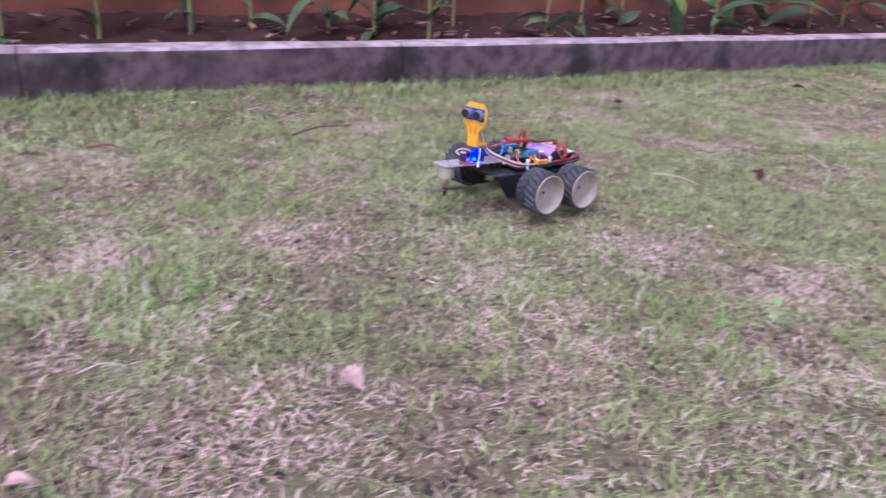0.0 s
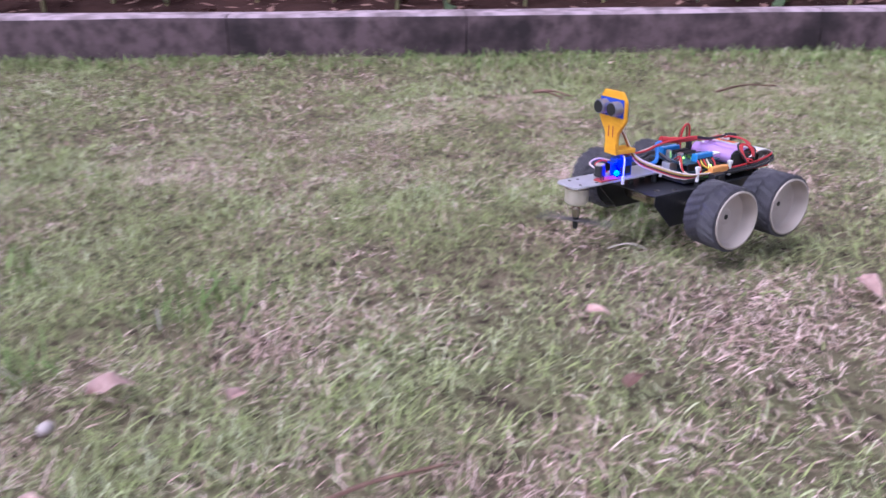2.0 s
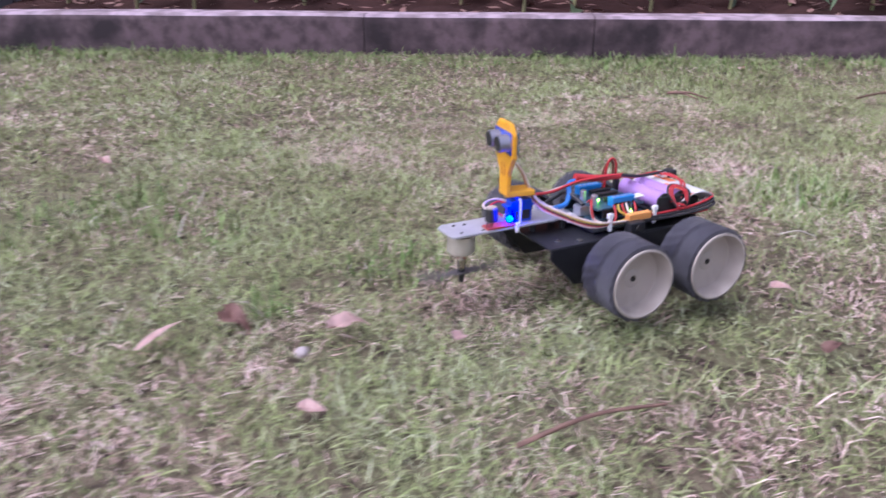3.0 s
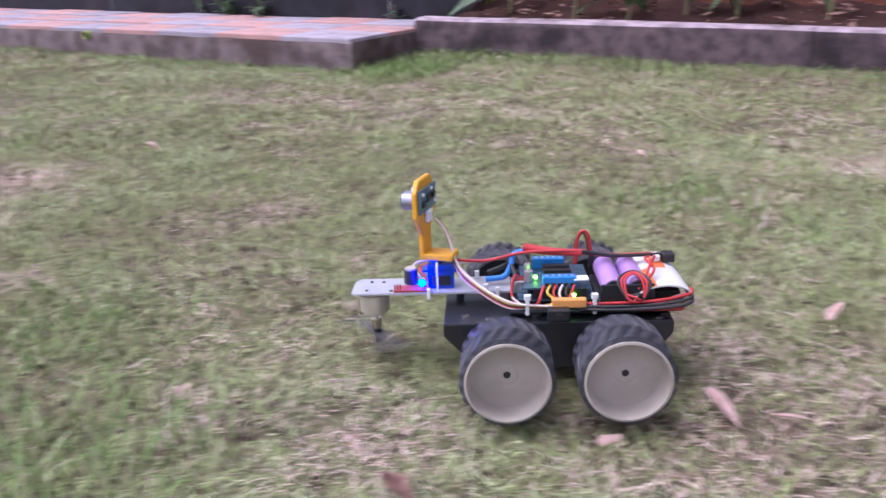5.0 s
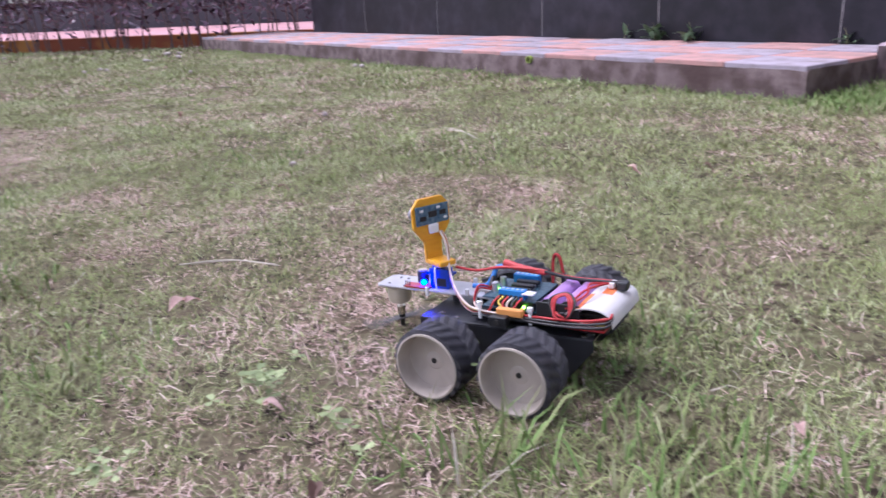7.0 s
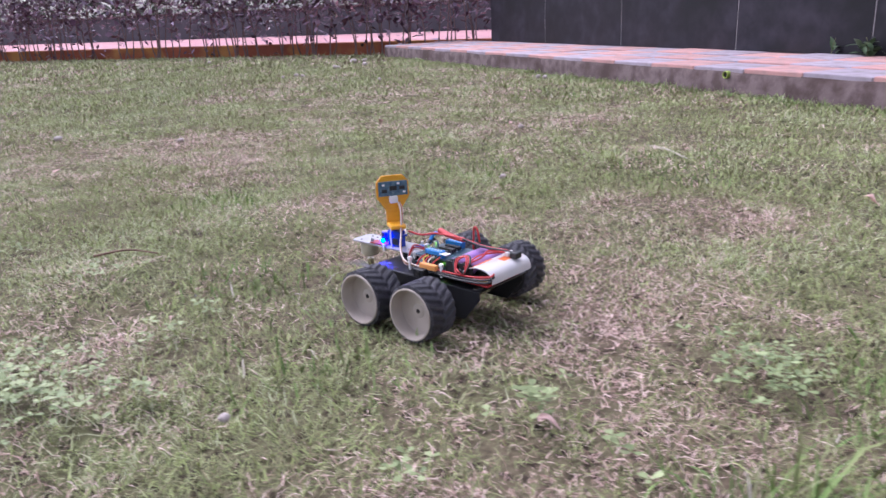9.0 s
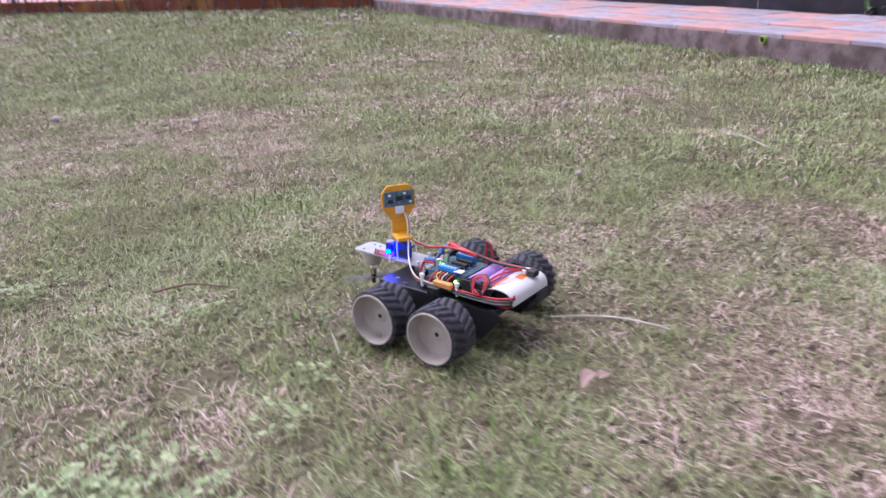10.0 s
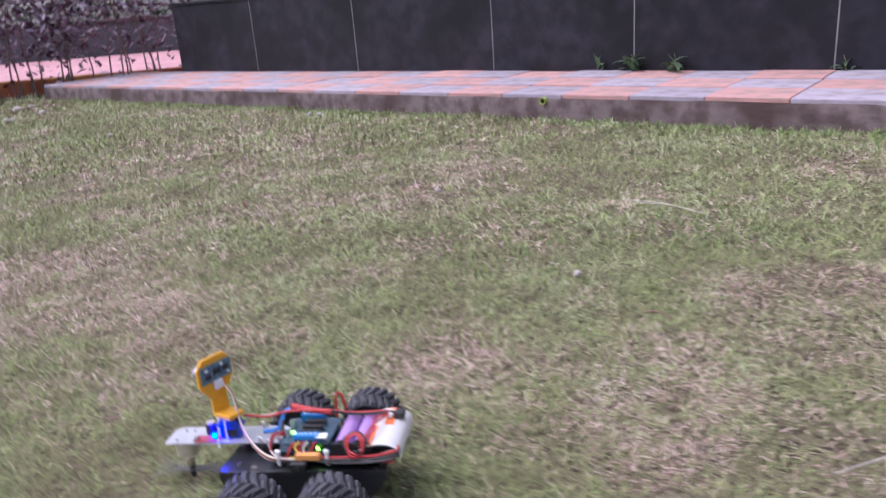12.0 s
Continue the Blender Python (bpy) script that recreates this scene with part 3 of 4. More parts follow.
def foliage(n, size, place, material, name, label, category, parent=None, kind="stuff"):
    c = np.array([place() for _ in range(n)])
    az, el = rng.uniform(0, 2 * np.pi, n), rng.uniform(-0.8, 0.9, n)
    ln = size * rng.uniform(0.5, 1.2, n)
    d = np.stack([np.cos(az) * np.cos(el), np.sin(az) * np.cos(el), np.sin(el)], -1) * ln[:, None]
    s = np.stack([-np.sin(az), np.cos(az), rng.normal(0, 0.5, n)], -1) * ln[:, None] * 0.22
    v = np.stack([c - d * 0.5, c + s + d * 0.05, c + d * 0.5, c - s + d * 0.05], 1).reshape(-1, 3)
    k = np.arange(n)[:, None] * 4
    t = np.concatenate([k + np.array([0, 1, 2]), k + np.array([0, 2, 3])], 1).reshape(-1, 3)
    return fast_mesh(name, v, t, material, kind, label, category, parent)


def shrub(x, wide, tall):
    root = tagged(new("purple_shrub"), "purple-leaved hedge shrub with bare stems at its foot", "shrub", "hedge shrubs")
    root.matrix_basis = HEDGE @ pose(x, 0.1 + random.uniform(-0.05, 0.08), 0)
    for k in range(random.randint(5, 8)):
        a, b = random.uniform(-wide, wide) * 0.4, random.uniform(-0.1, 0.1)
        part("stem", tube([(a, b, -0.02), (a + random.uniform(-0.05, 0.05), b, 0.2), (a + random.uniform(-0.12, 0.12), b + random.uniform(-0.1, 0.1), tall * 0.8)], 0.009, 5, smooth_steps=3, r_end=0.004), TWIGGY, root)

    def spot():
        z = abs(random.gauss(0.72, 0.24)) * tall
        return (random.gauss(0, wide * 0.42), random.gauss(0, 0.13), min(max(z, 0.04), tall * 1.1))
    foliage(650, 0.085, spot, PURPLE, "crown", "", "", root, "")


x = -1.2
while x < 13.5:
    shrub(x, random.uniform(0.45, 0.7), random.uniform(0.8, 1.1))
    x += random.uniform(0.42, 0.62)


def far_spot():
    return (random.uniform(-5, 18), -4.6 + random.gauss(0, 0.3), random.uniform(0.1, 2.6))


ob = foliage(26000, 0.17, far_spot, FARGREEN, "far_greenery", "dark greenery beyond the far wall", "bushes")
ob.matrix_basis = HEDGE


# ---- loose things on the lawn ----
def fallen_leaf(x, y, size, rz, curl, material, label, group="fallen leaves"):
    """A dry leaf, curled and uneven."""
    size *= 0.72
    bm = leaf_blade(size, size * 0.52, curl, 0.5, 9, 0.0005)
    for v in bm.verts:
        v.co += Vector((0, 0.16 * size * noise.noise(v.co * 90), 0.22 * size * noise.noise(v.co * 70 + Vector((x, y, 0)))))
    ob = part("fallen_leaf", bm, material, smooth=50, m=pose(x, y, 0.017, random.uniform(-18, 18), random.uniform(-15, 5), rz))
    tagged(ob, label, "leaf", group)


for x, y, s, rz, c in ((-0.266, 2.119, 0.07, 20, 0.6), (0.045, 1.430, 0.06, 60, 1.6), (0.329, 2.728, 0.08, 10, 0.9), (0.400, 2.687, 0.06, -30, 0.5), (-1.004, -0.216, 0.06, 10, 1.2), (-0.574, 0.104, 0.035, 80, 0.7), (-1.190, 0.553, 0.03, 130, 0.8), (-2.070, -0.739, 0.045, 70, 1.3), (-0.930, -0.770, 0.05, 10, 1.2), (-3.096, -2.262, 0.05, 30, 1.5), (-3.000, -1.744, 0.035, 70, 1), (-1.018, -1.269, 0.03, 10, 1)):
    fallen_leaf(x, y, s, rz, c, DEADLEAF, "curled reddish-brown dead leaf on the grass")
for x, y, s, rz, c in ((-0.473, 0.443, 0.05, -40, 0.4), (-1.337, 1.589, 0.045, 80, 0.6), (-0.078, 1.028, 0.04, 10, 0.4), (-0.908, -0.166, 0.055, 60, 0.5), (-0.811, -0.101, 0.035, 110, 0.9), (-0.823, -0.259, 0.035, 30, 0.6), (-0.664, 0.205, 0.035, 15, 0.4), (-2.077, -0.885, 0.05, 50, 0.9), (-1.629, -0.071, 0.045, 0, 0.5), (-0.903, -0.621, 0.03, 100, 0.4), (-1.105, -0.891, 0.03, 0, 0.6), (-1.386, -1.524, 0.04, -30, 0.4), (-1.375, -1.520, 0.032, 140, 0.3), (-2.143, -2.831, 0.035, 20, 0.7), (-1.133, -1.344, 0.03, 80, 0.9), (-1.291, -1.857, 0.02, 20, 0.5), (-3.044, -1.768, 0.03, 0, 0.8)):
    fallen_leaf(x, y, s, rz, c, PINKLEAF, "pale pinkish dry leaf scrap on the grass")


def strip(x0, y0, x1, y1, wide):
    """A flat bleached strip of dead leaf between two places."""
    d = math.hypot(x1 - x0, y1 - y0)
    bm = leaf_blade(d, wide, 0.35, 0.25, 9, 0.0006)
    ob = part("leaf_strip", bm, PINKLEAF, smooth=50, m=pose(x0, y0, 0.014, 0, -6, math.degrees(math.atan2(y1 - y0, x1 - x0))))
    tagged(ob, "flat bleached strip of dead leaf on the grass", "leaf", "fallen leaves")


for ends in ((-0.992, -0.305, -1.024, -0.247, 0.009), (-0.939, -0.495, -0.887, -0.507, 0.012), (-0.887, -0.474, -0.871, -0.449, 0.004), (-1.135, -1.345, -1.155, -1.342, 0.008)):
    strip(*ends)


def pebble(x, y, r):
    bm = bmesh.new()
    bmesh.ops.create_icosphere(bm, subdivisions=2, radius=r)
    for v in bm.verts:
        v.co *= 1 + 0.35 * noise.noise(v.co * (0.9 / r) + Vector((x, y, 0)))
        v.co.z *= 0.75
    tagged(part("pebble", bm, PEBBLE, smooth=60, m=pose(x, y, 0.014, 0, 0, random.uniform(0, 360))), "small pale pebble lying in the grass", "pebble", "pebbles")


for x, y, r in ((-0.889, -0.208, 0.006), (-2.654, -3.302, 0.014), (-1.075, -1.645, 0.006), (-4.804, -1.979, 0.014), (-4.811, -2.932, 0.012), (-6.535, -3.837, 0.03), (-6.638, -3.776, 0.02), (-6.192, -3.593, 0.022), (-5.912, -3.719, 0.02), (-6.846, -5.426, 0.02), (-6.883, -6.487, 0.02), (-5.236, -3.701, 0.016), (-4.760, -1.935, 0.014), (-7.281, -5.931, 0.016), (-2.129, -3.048, 0.008), (-2.644, -2.795, 0.01), (-2.963, -1.719, 0.01), (-5.894, -3.683, 0.016), (-5.158, -3.613, 0.014), (-5.093, -3.724, 0.012), (-2.195, -1.612, 0.008)):
    pebble(x, y, r)


def twig(pts, r, material, label):
    tagged(part("twig", tube([(a, b, c) for a, b, c in pts], r, 6, r_end=r * 0.6), material, smooth=60), label, "twig", "twigs")


twig([(-0.677, -0.179, 0.014), (-0.656, -0.118, 0.02), (-0.630, -0.059, 0.014)], 0.0021, STICK, "straight brown dry twig lying on the grass")
twig([(-1.520, -1.590, 0.014), (-1.521, -1.518, 0.02), (-1.517, -1.448, 0.014)], 0.001, PALE, "bleached straw stalk lying on the grass")
twig([(-2.625, -1.304, 0.014), (-2.541, -1.255, 0.02), (-2.454, -1.213, 0.014)], 0.0012, PALE, "bleached straw stalk lying on the grass")
twig([(-0.956, 1.371, 0.014), (-0.923, 1.455, 0.02), (-0.869, 1.526, 0.014)], 0.0026, STICK, "thin curved dry twig on the grass")
twig([(-1.296, 1.128, 0.014), (-1.246, 1.128, 0.02), (-1.197, 1.124, 0.014)], 0.0032, STICK, "short brown dry twig on the grass")
twig([(-0.160, 1.354, 0.014), (-0.114, 1.327, 0.02), (-0.070, 1.296, 0.014)], 0.0012, PALE, "bleached straw stalk lying on the grass")
twig([(0.190, 1.650, 0.014), (0.200, 1.522, 0.02), (0.175, 1.396, 0.014)], 0.0018, PALE, "bleached curved blade on the grass")
twig([(-1.503, -2.167, 0.014), (-1.527, -2.117, 0.02), (-1.537, -2.062, 0.014)], 0.002, STICK, "thin curved dry twig on the grass")
twig([(-1.522, -1.572, 0.014), (-1.519, -1.507, 0.02), (-1.511, -1.443, 0.014)], 0.001, PALE, "bleached straw stalk lying on the grass")
twig([(-1.982, -1.583, 0.014), (-1.966, -1.565, 0.02), (-1.945, -1.551, 0.014)], 0.0018, STICK, "thin curved dry twig on the grass")
twig([(-2.589, -1.295, 0.014), (-2.516, -1.245, 0.02), (-2.439, -1.202, 0.014)], 0.0012, PALE, "bleached straw stalk lying on the grass")
twig([(-1.293, 1.118, 0.014), (-1.250, 1.110, 0.02), (-1.208, 1.098, 0.014)], 0.003, STICK, "short brown dry twig on the grass")
twig([(-0.720, 0.361, 0.014), (-0.702, 0.374, 0.02), (-0.684, 0.386, 0.014)], 0.001, PALE, "bleached straw stalk lying on the grass")


def tuft(x, y, spread, n, length, dry=0.12):
    p = np.stack([rng.normal(x, spread, n), rng.normal(y, spread, n)], -1)
    blades("grass_tuft", p, length, 0.0026, 1.0, TUFT, "tuft of longer green grass in the lawn")
    q = np.stack([rng.normal(x, spread, max(1, n // 30)), rng.normal(y, spread, max(1, n // 30))], -1)
    blades("pale_blades", q, length * 1.15, 0.0022, 0.7, PALE, "long bleached blades in a grass tuft")


TUFTS = [(-0.994, -0.016, 0.035, 120, 0.032), (-1.405, -0.114, 0.05, 110, 0.03), (-1.226, -0.114, 0.03, 40, 0.035), (-0.987, -0.176, 0.01, 14, 0.05), (-1.069, -0.998, 0.05, 110, 0.045), (-1.032, -0.929, 0.04, 60, 0.05), (-1.381, -0.173, 0.07, 220, 0.024), (-1.288, -0.991, 0.06, 160, 0.03), (-1.077, -1.141, 0.02, 30, 0.06), (-1.083, -1.223, 0.025, 30, 0.045), (-1.213, -1.011, 0.07, 160, 0.026), (-1.054, -1.112, 0.02, 14, 0.055), (-0.771, 0.561, 0.05, 110, 0.03), (-0.122, 0.695, 0.06, 120, 0.028), (-1.488, 1.492, 0.12, 220, 0.035), (-0.969, 1.978, 0.14, 220, 0.035), (-1.441, -1.832, 0.05, 120, 0.03), (-2.327, -1.748, 0.1, 220, 0.028)]
TUFTS += [(-1.232, -1.601, 0.06, 120, 0.028), (-1.938, -2.191, 0.06, 120, 0.028), (-2.355, -1.246, 0.1, 200, 0.03), (-3.941, -1.704, 0.15, 220, 0.035)]
for x, y, s, n, ln in TUFTS:
    tuft(x, y, s, n, ln)


def clover(x, y, spread, n, size):
    """Low three-leaved plants: round leaflets on short stems."""
    v, t = [], []
    for k in range(n):
        cx, cy, cz = random.gauss(x, spread), random.gauss(y, spread), random.uniform(0.012, 0.034)
        a0 = random.uniform(0, 6.28)
        for j in range(3):
            a, r = a0 + j * 2.094, size * random.uniform(0.75, 1.2)
            tilt = random.uniform(-0.2, 0.5)
            i = len(v)
            v.append((cx, cy, cz))
            for da, f in ((-0.5, 0.75), (-0.25, 1.05), (0, 0.95), (0.25, 1.05), (0.5, 0.75)):
                v.append((cx + r * f * math.cos(a + da), cy + r * f * math.sin(a + da), cz + r * f * tilt))
            t += [(i, i + m, i + m + 1) for m in range(1, 5)]
    fast_mesh("clover_patch", np.array(v), np.array(t), CLOVER, "stuff", "patch of pale green clover in the lawn", "clover")


CLOVERS = [(-1.091, -1.912, 0.045, 60, 0.009), (-1.090, -1.969, 0.03, 30, 0.009), (-1.052, -1.843, 0.03, 26, 0.009), (-1.106, -1.769, 0.014, 10, 0.008), (-1.272, -1.135, 0.03, 34, 0.009), (-1.164, -1.353, 0.012, 5, 0.011), (-1.233, -1.831, 0.016, 7, 0.009), (-1.009, -1.906, 0.025, 16, 0.009), (-1.173, -1.351, 0.012, 5, 0.011), (-1.091, -1.263, 0.012, 4, 0.01), (-1.022, -1.428, 0.014, 6, 0.009), (-0.031, 0.693, 0.006, 3, 0.014), (-1.054, 0.393, 0.008, 3, 0.009), (-1.302, -1.129, 0.035, 34, 0.008), (-1.173, -1.359, 0.016, 6, 0.009), (-1.421, -2.088, 0.025, 16, 0.008), (-1.335, -1.840, 0.012, 5, 0.009), (-1.467, -2.376, 0.03, 24, 0.009)]
for x, y, s, n, z in CLOVERS:
    clover(x, y, s, n, z)


# ---- the robot mower ----
RIM, TYRE, WIDE, AXLE = 0.0328, 0.0345, 0.044, 0.0408
NEAR_Y, FAR_Y = 0.077, -0.112
robot = tagged(new("robot_mower"), "small four-wheeled homemade robot mower with open wiring, driving on the lawn", "robot")


def wheel(name, x, side):
    """Tyre with angled lugs round a dished cream wheel; the dish looks outward (+y, or -y on the far side)."""
    root = new(name)
    root.parent = robot
    bm = bmesh.new()
    n, across = 180, [-1, -0.97, -0.9, -0.75, -0.6, -0.45, -0.3, -0.15, -0.04, 0.04, 0.15, 0.3, 0.45, 0.6, 0.75, 0.88, 0.96, 1]
    rings = []
    for u in across:
        ring = []
        for k in range(n):
            a = 2 * math.pi * k / n
            lug = (a * 20 / (2 * math.pi) + 0.95 * abs(u) + (0.0 if u < 0 else 0.5)) % 1.0
            r = 0.0315 if abs(u) == 1 else TYRE - 0.0014 + (0.0034 if lug < 0.64 and abs(u) > 0.02 and abs(u) < 0.965 else 0.0)
            ring.append(bm.verts.new((r * math.cos(a), u * WIDE / 2, r * math.sin(a))))
        rings.append(ring)
    for p, q in zip(rings, rings[1:]):
        for k in range(n):
            bm.faces.new((p[k], p[(k + 1) % n], q[(k + 1) % n], q[k]))
    bmesh.ops.recalc_face_normals(bm, faces=bm.faces[:])
    part("tyre", bm, RUBBER, root, "black rubber tyre with angled lugs", smooth=35)
    dish = [(0.0318, -WIDE / 2 + 0.002), (0.0325, WIDE / 2 - 0.001), (RIM, WIDE / 2 + 0.0016), (0.031, WIDE / 2 + 0.002), (0.0302, WIDE / 2 - 0.001), (0.0293, WIDE / 2 - 0.012), (0.028, WIDE / 2 - 0.0145), (0.009, WIDE / 2 - 0.015), (0.0075, WIDE / 2 - 0.014), (0.0026, WIDE / 2 - 0.014)]
    hub = part("rim", revolve(dish, 60), CREAM, root, "dished cream plastic wheel", smooth=35)
    part("axle_hole", cyl(0.0028, 0.004, (0, WIDE / 2 - 0.0155, 0), (90, 0, 0), 16), HOLE, hub)
    part("inner_disc", cyl(0.0305, 0.002, (0, -WIDE / 2 + 0.003, 0), (90, 0, 0), 40), CHIP, root)
    root.matrix_basis = pose(x, NEAR_Y if side > 0 else FAR_Y, AXLE, 0, 0, 0 if side > 0 else 180)
    return root


WHEELS = [(wheel("wheel", x, side), x, side) for side in (1, -1) for x in (0.0472, -0.042)]

DECK, SIDES = 0.058, (0.0276, -0.0625)
chassis = part("chassis", box(-0.091, 0.098, SIDES[1], SIDES[0], DECK - 0.0018, DECK, 0.0008), BLACKMETAL, robot, "black painted bent-steel chassis")
for y, out in zip(SIDES, (1, -1)):
    pts = [(-0.091, DECK - 0.001), (0.098, DECK - 0.001), (0.098, DECK - 0.011), (0.07, 0.017), (-0.066, 0.017), (-0.091, DECK - 0.011)]
    part("side_skirt", extrude_outline(pts, 1, y - (0.0012 if out > 0 else 0.0006), y + (0.0006 if out > 0 else 0.0012), 0.0005), BLACKMETAL, chassis)
    for x in (0.0472, -0.042):
        part("gear_motor", cyl(0.0125, 0.038, (x, y - out * 0.021, AXLE - 0.002), (90, 0, 0), 20, bevel=0.001), STEEL, chassis, smooth=40)
        part("motor_shaft", cyl(0.0035, 0.03, (x, y + out * 0.015, AXLE), (90, 0, 0), 12), STEEL, chassis)
        part("hub_coupler", cyl(0.0065, 0.014, (x, y + out * 0.022, AXLE), (90, 0, 0), 6, bevel=0.0006), STEEL, chassis, "bare hexagonal wheel coupler", smooth=30)
for x, y in ((0.08, 0.012), (0.06, 0.02), (-0.08, 0.02)):
    part("deck_hole", cyl(0.0035, 0.0012, (x, y, DECK + 0.0002), (0, 0, 0), 16), STEEL, chassis, "bare rimmed hole in the deck")

# front plate with the cutter
FRONT = -0.007
behind = set(robot.children)
PY0, PY1, PZ = -0.042, -0.004, 0.0715
part("front_plate", extrude_outline([(0.04, PY0), (0.176, PY0), (0.1815, PY0 + 0.006), (0.1815, PY1 - 0.004), (0.178, PY1), (0.04, PY1)], 2, PZ - 0.0022, PZ, 0.0006), ALU, robot, "dull white aluminium front plate")
for x, y in ((0.055, -0.03), (0.055, -0.01), (0.085, -0.018)):
    part("standoff", cyl(0.0035, PZ - DECK - 0.002, (x, y, (PZ + DECK) / 2 - 0.001), (0, 0, 0), 12), CHIP, robot)
for x, y in ((0.168, -0.012), (0.155, -0.032), (0.146, -0.01), (0.166, -0.033)):
    part("plate_hole", cyl(0.0016, 0.0006, (x, y, PZ + 0.0002), (0, 0, 0), 10), HOLE, robot)
CX, CY = 0.163, -0.023
cutter = part("cutter_motor", cyl(0.0135, 0.021, (CX, CY, 0.0575), (0, 0, 0), 28, bevel=0.0025), MOTOR, robot, "bright round cutter motor", smooth=40)
part("copper_ring", cyl(0.0128, 0.0022, (CX, CY, 0.0686), (0, 0, 0), 28), COPPER, cutter)
part("shaft", cyl(0.0016, 0.012, (CX, CY, 0.044), (0, 0, 0), 12), STEEL, cutter)
part("chuck", cyl(0.0042, 0.011, (CX, CY, 0.036), (0, 0, 0), 16, 0.0052, bevel=0.0008), STEEL, cutter, smooth=40)
part("chuck_tip", cyl(0.0026, 0.014, (CX, CY, 0.0235), (0, 0, 0), 12, 0.0038), CHIP, cutter)
blade = part("cutter_blade", extrude_outline([(-0.044, -0.006), (0.0, -0.006), (0.044, -0.006), (0.047, 0.004), (0.0, 0.006), (-0.047, 0.004)], 2, -0.0006, 0.0006), BLADE, robot, "thin spinning grey cutter blade")

# servo and turning sensor head
SX, SY = 0.1015, -0.019
servo = part("servo", box(SX - 0.0115, SX + 0.0115, SY - 0.006, SY + 0.006, PZ, PZ + 0.0225, 0.0008), SERVO, robot, "translucent blue servo")
part("servo_ear", box(SX - 0.016, SX + 0.016, SY - 0.006, SY + 0.006, PZ + 0.0155, PZ + 0.018, 0.0004), SERVO, servo)
part("servo_tower", cyl(0.0058, 0.004, (SX + 0.004, SY, PZ + 0.0243), (0, 0, 0), 20), SERVO, servo)
part("servo_label", box(SX - 0.009, SX + 0.008, SY + 0.0061, SY + 0.0065, PZ + 0.003, PZ + 0.012), CHIP, servo)
part("zip_tie", tube([(SX + 0.003, SY + 0.008, PZ), (SX + 0.003, SY + 0.0082, PZ + 0.022), (SX + 0.003, SY + 0.002, PZ + 0.0235)], 0.0011, 6), WHITE, servo, "white nylon zip tie")
BZ = PZ + 0.0265
head = new("sensor_head")
head.parent = robot
HEAD_SIZE = (1.0, 1.26, 1.14)
tagged(head, "yellow printed bracket holding the twin-eyed distance sensor")
part("bracket_foot", box(-0.017, 0.012, -0.0085, 0.0085, 0, 0.005, 0.0012), YELLOW, head)
part("bracket_face", extrude_outline([(-0.0085, 0.0), (0.0085, 0.0), (0.0085, 0.02), (0.0185, 0.036), (0.0185, 0.055), (0.012, 0.0635), (-0.012, 0.0635), (-0.0185, 0.055), (-0.0185, 0.036), (-0.0085, 0.02)], 0, 0.008, 0.0125, 0.0008), YELLOW, head)
board = part("sensor_board", box(0.0055, 0.0074, -0.0165, 0.0165, 0.0385, 0.0565, 0.0003), SENSORPCB, head, "dark sensor circuit board")
for y, z, w in ((0.0, 0.048, 0.004), (-0.01, 0.048, 0.003), (0.01, 0.045, 0.003), (0.011, 0.0525, 0.0015), (-0.006, 0.0535, 0.0015), (-0.0125, 0.0425, 0.0015)):
    part("chip", box(0.0042, 0.0056, y - w, y + w, z - w * 0.7, z + w * 0.7), CHIP if w > 0.002 else WHITE, board)
part("glue", box(0.0035, 0.0078, -0.005, 0.005, 0.029, 0.0385, 0.0018), WHITE, head, "blob of cloudy hot glue")
for y in (-0.0092, 0.0092):
    eye = part("sensor_eye", cyl(0.0072, 0.011, (0.0178, y, 0.0475), (0, 90, 0), 24, bevel=0.0008), EYE, head, "silver sensor eye", smooth=40)
    part("eye_mesh", cyl(0.006, 0.0012, (0.0231, y, 0.0475), (0, 90, 0), 24), CHIP, eye)
part("sensor_front", box(0.0125, 0.0131, -0.0165, 0.0165, 0.0385, 0.0565), SERVO, head, "blue front of the sensor board")
for y in (-0.003, 0.003):
    part("slot", box(0.0126, 0.0128, y - 0.0006, y + 0.0006, 0.018, 0.029), REDPCB, head)

# small parts on the front plate
pot = part("control_knob", cyl(0.0065, 0.013, (0.129, -0.024, PZ + 0.0085), (0, 0, 0), 20, 0.006, bevel=0.0008), CHIP, robot, "black knob with a cream cap")
part("knob_cap", cyl(0.0052, 0.0016, (0.129, -0.024, PZ + 0.0156), (0, 0, 0), 20), CREAM, pot)
part("red_board", box(0.112, 0.143, -0.018, -0.005, PZ + 0.0004, PZ + 0.002), REDPCB, robot, "small red circuit board")
for k in range(3):
    part("pin", box(0.137 + k * 0.0026, 0.1378 + k * 0.0026, -0.0085, -0.0077, PZ + 0.002, PZ + 0.007), CHIP, robot)
lamp = bmesh.new()
bmesh.ops.create_uvsphere(lamp, u_segments=14, v_segments=10, radius=0.0034)
part("blue_light", lamp, BLUELED, robot, "bright blue lit indicator", m=pose(0.118, -0.008, PZ + 0.0075))
for x in (0.112, 0.052):
    part("zip_tie", box(x - 0.0016, x + 0.0016, PY1 - 0.001, PY1 + 0.002, PZ - 0.006, PZ + 0.004, 0.0005), WHITE, robot, "white nylon zip tie")
for x, y in ((0.062, -0.004), (0.07, -0.038)):
    part("zip_tie", box(x - 0.002, x + 0.002, y - 0.0015, y + 0.0015, PZ, PZ + 0.007, 0.0005), WHITE, robot, "white nylon zip tie")

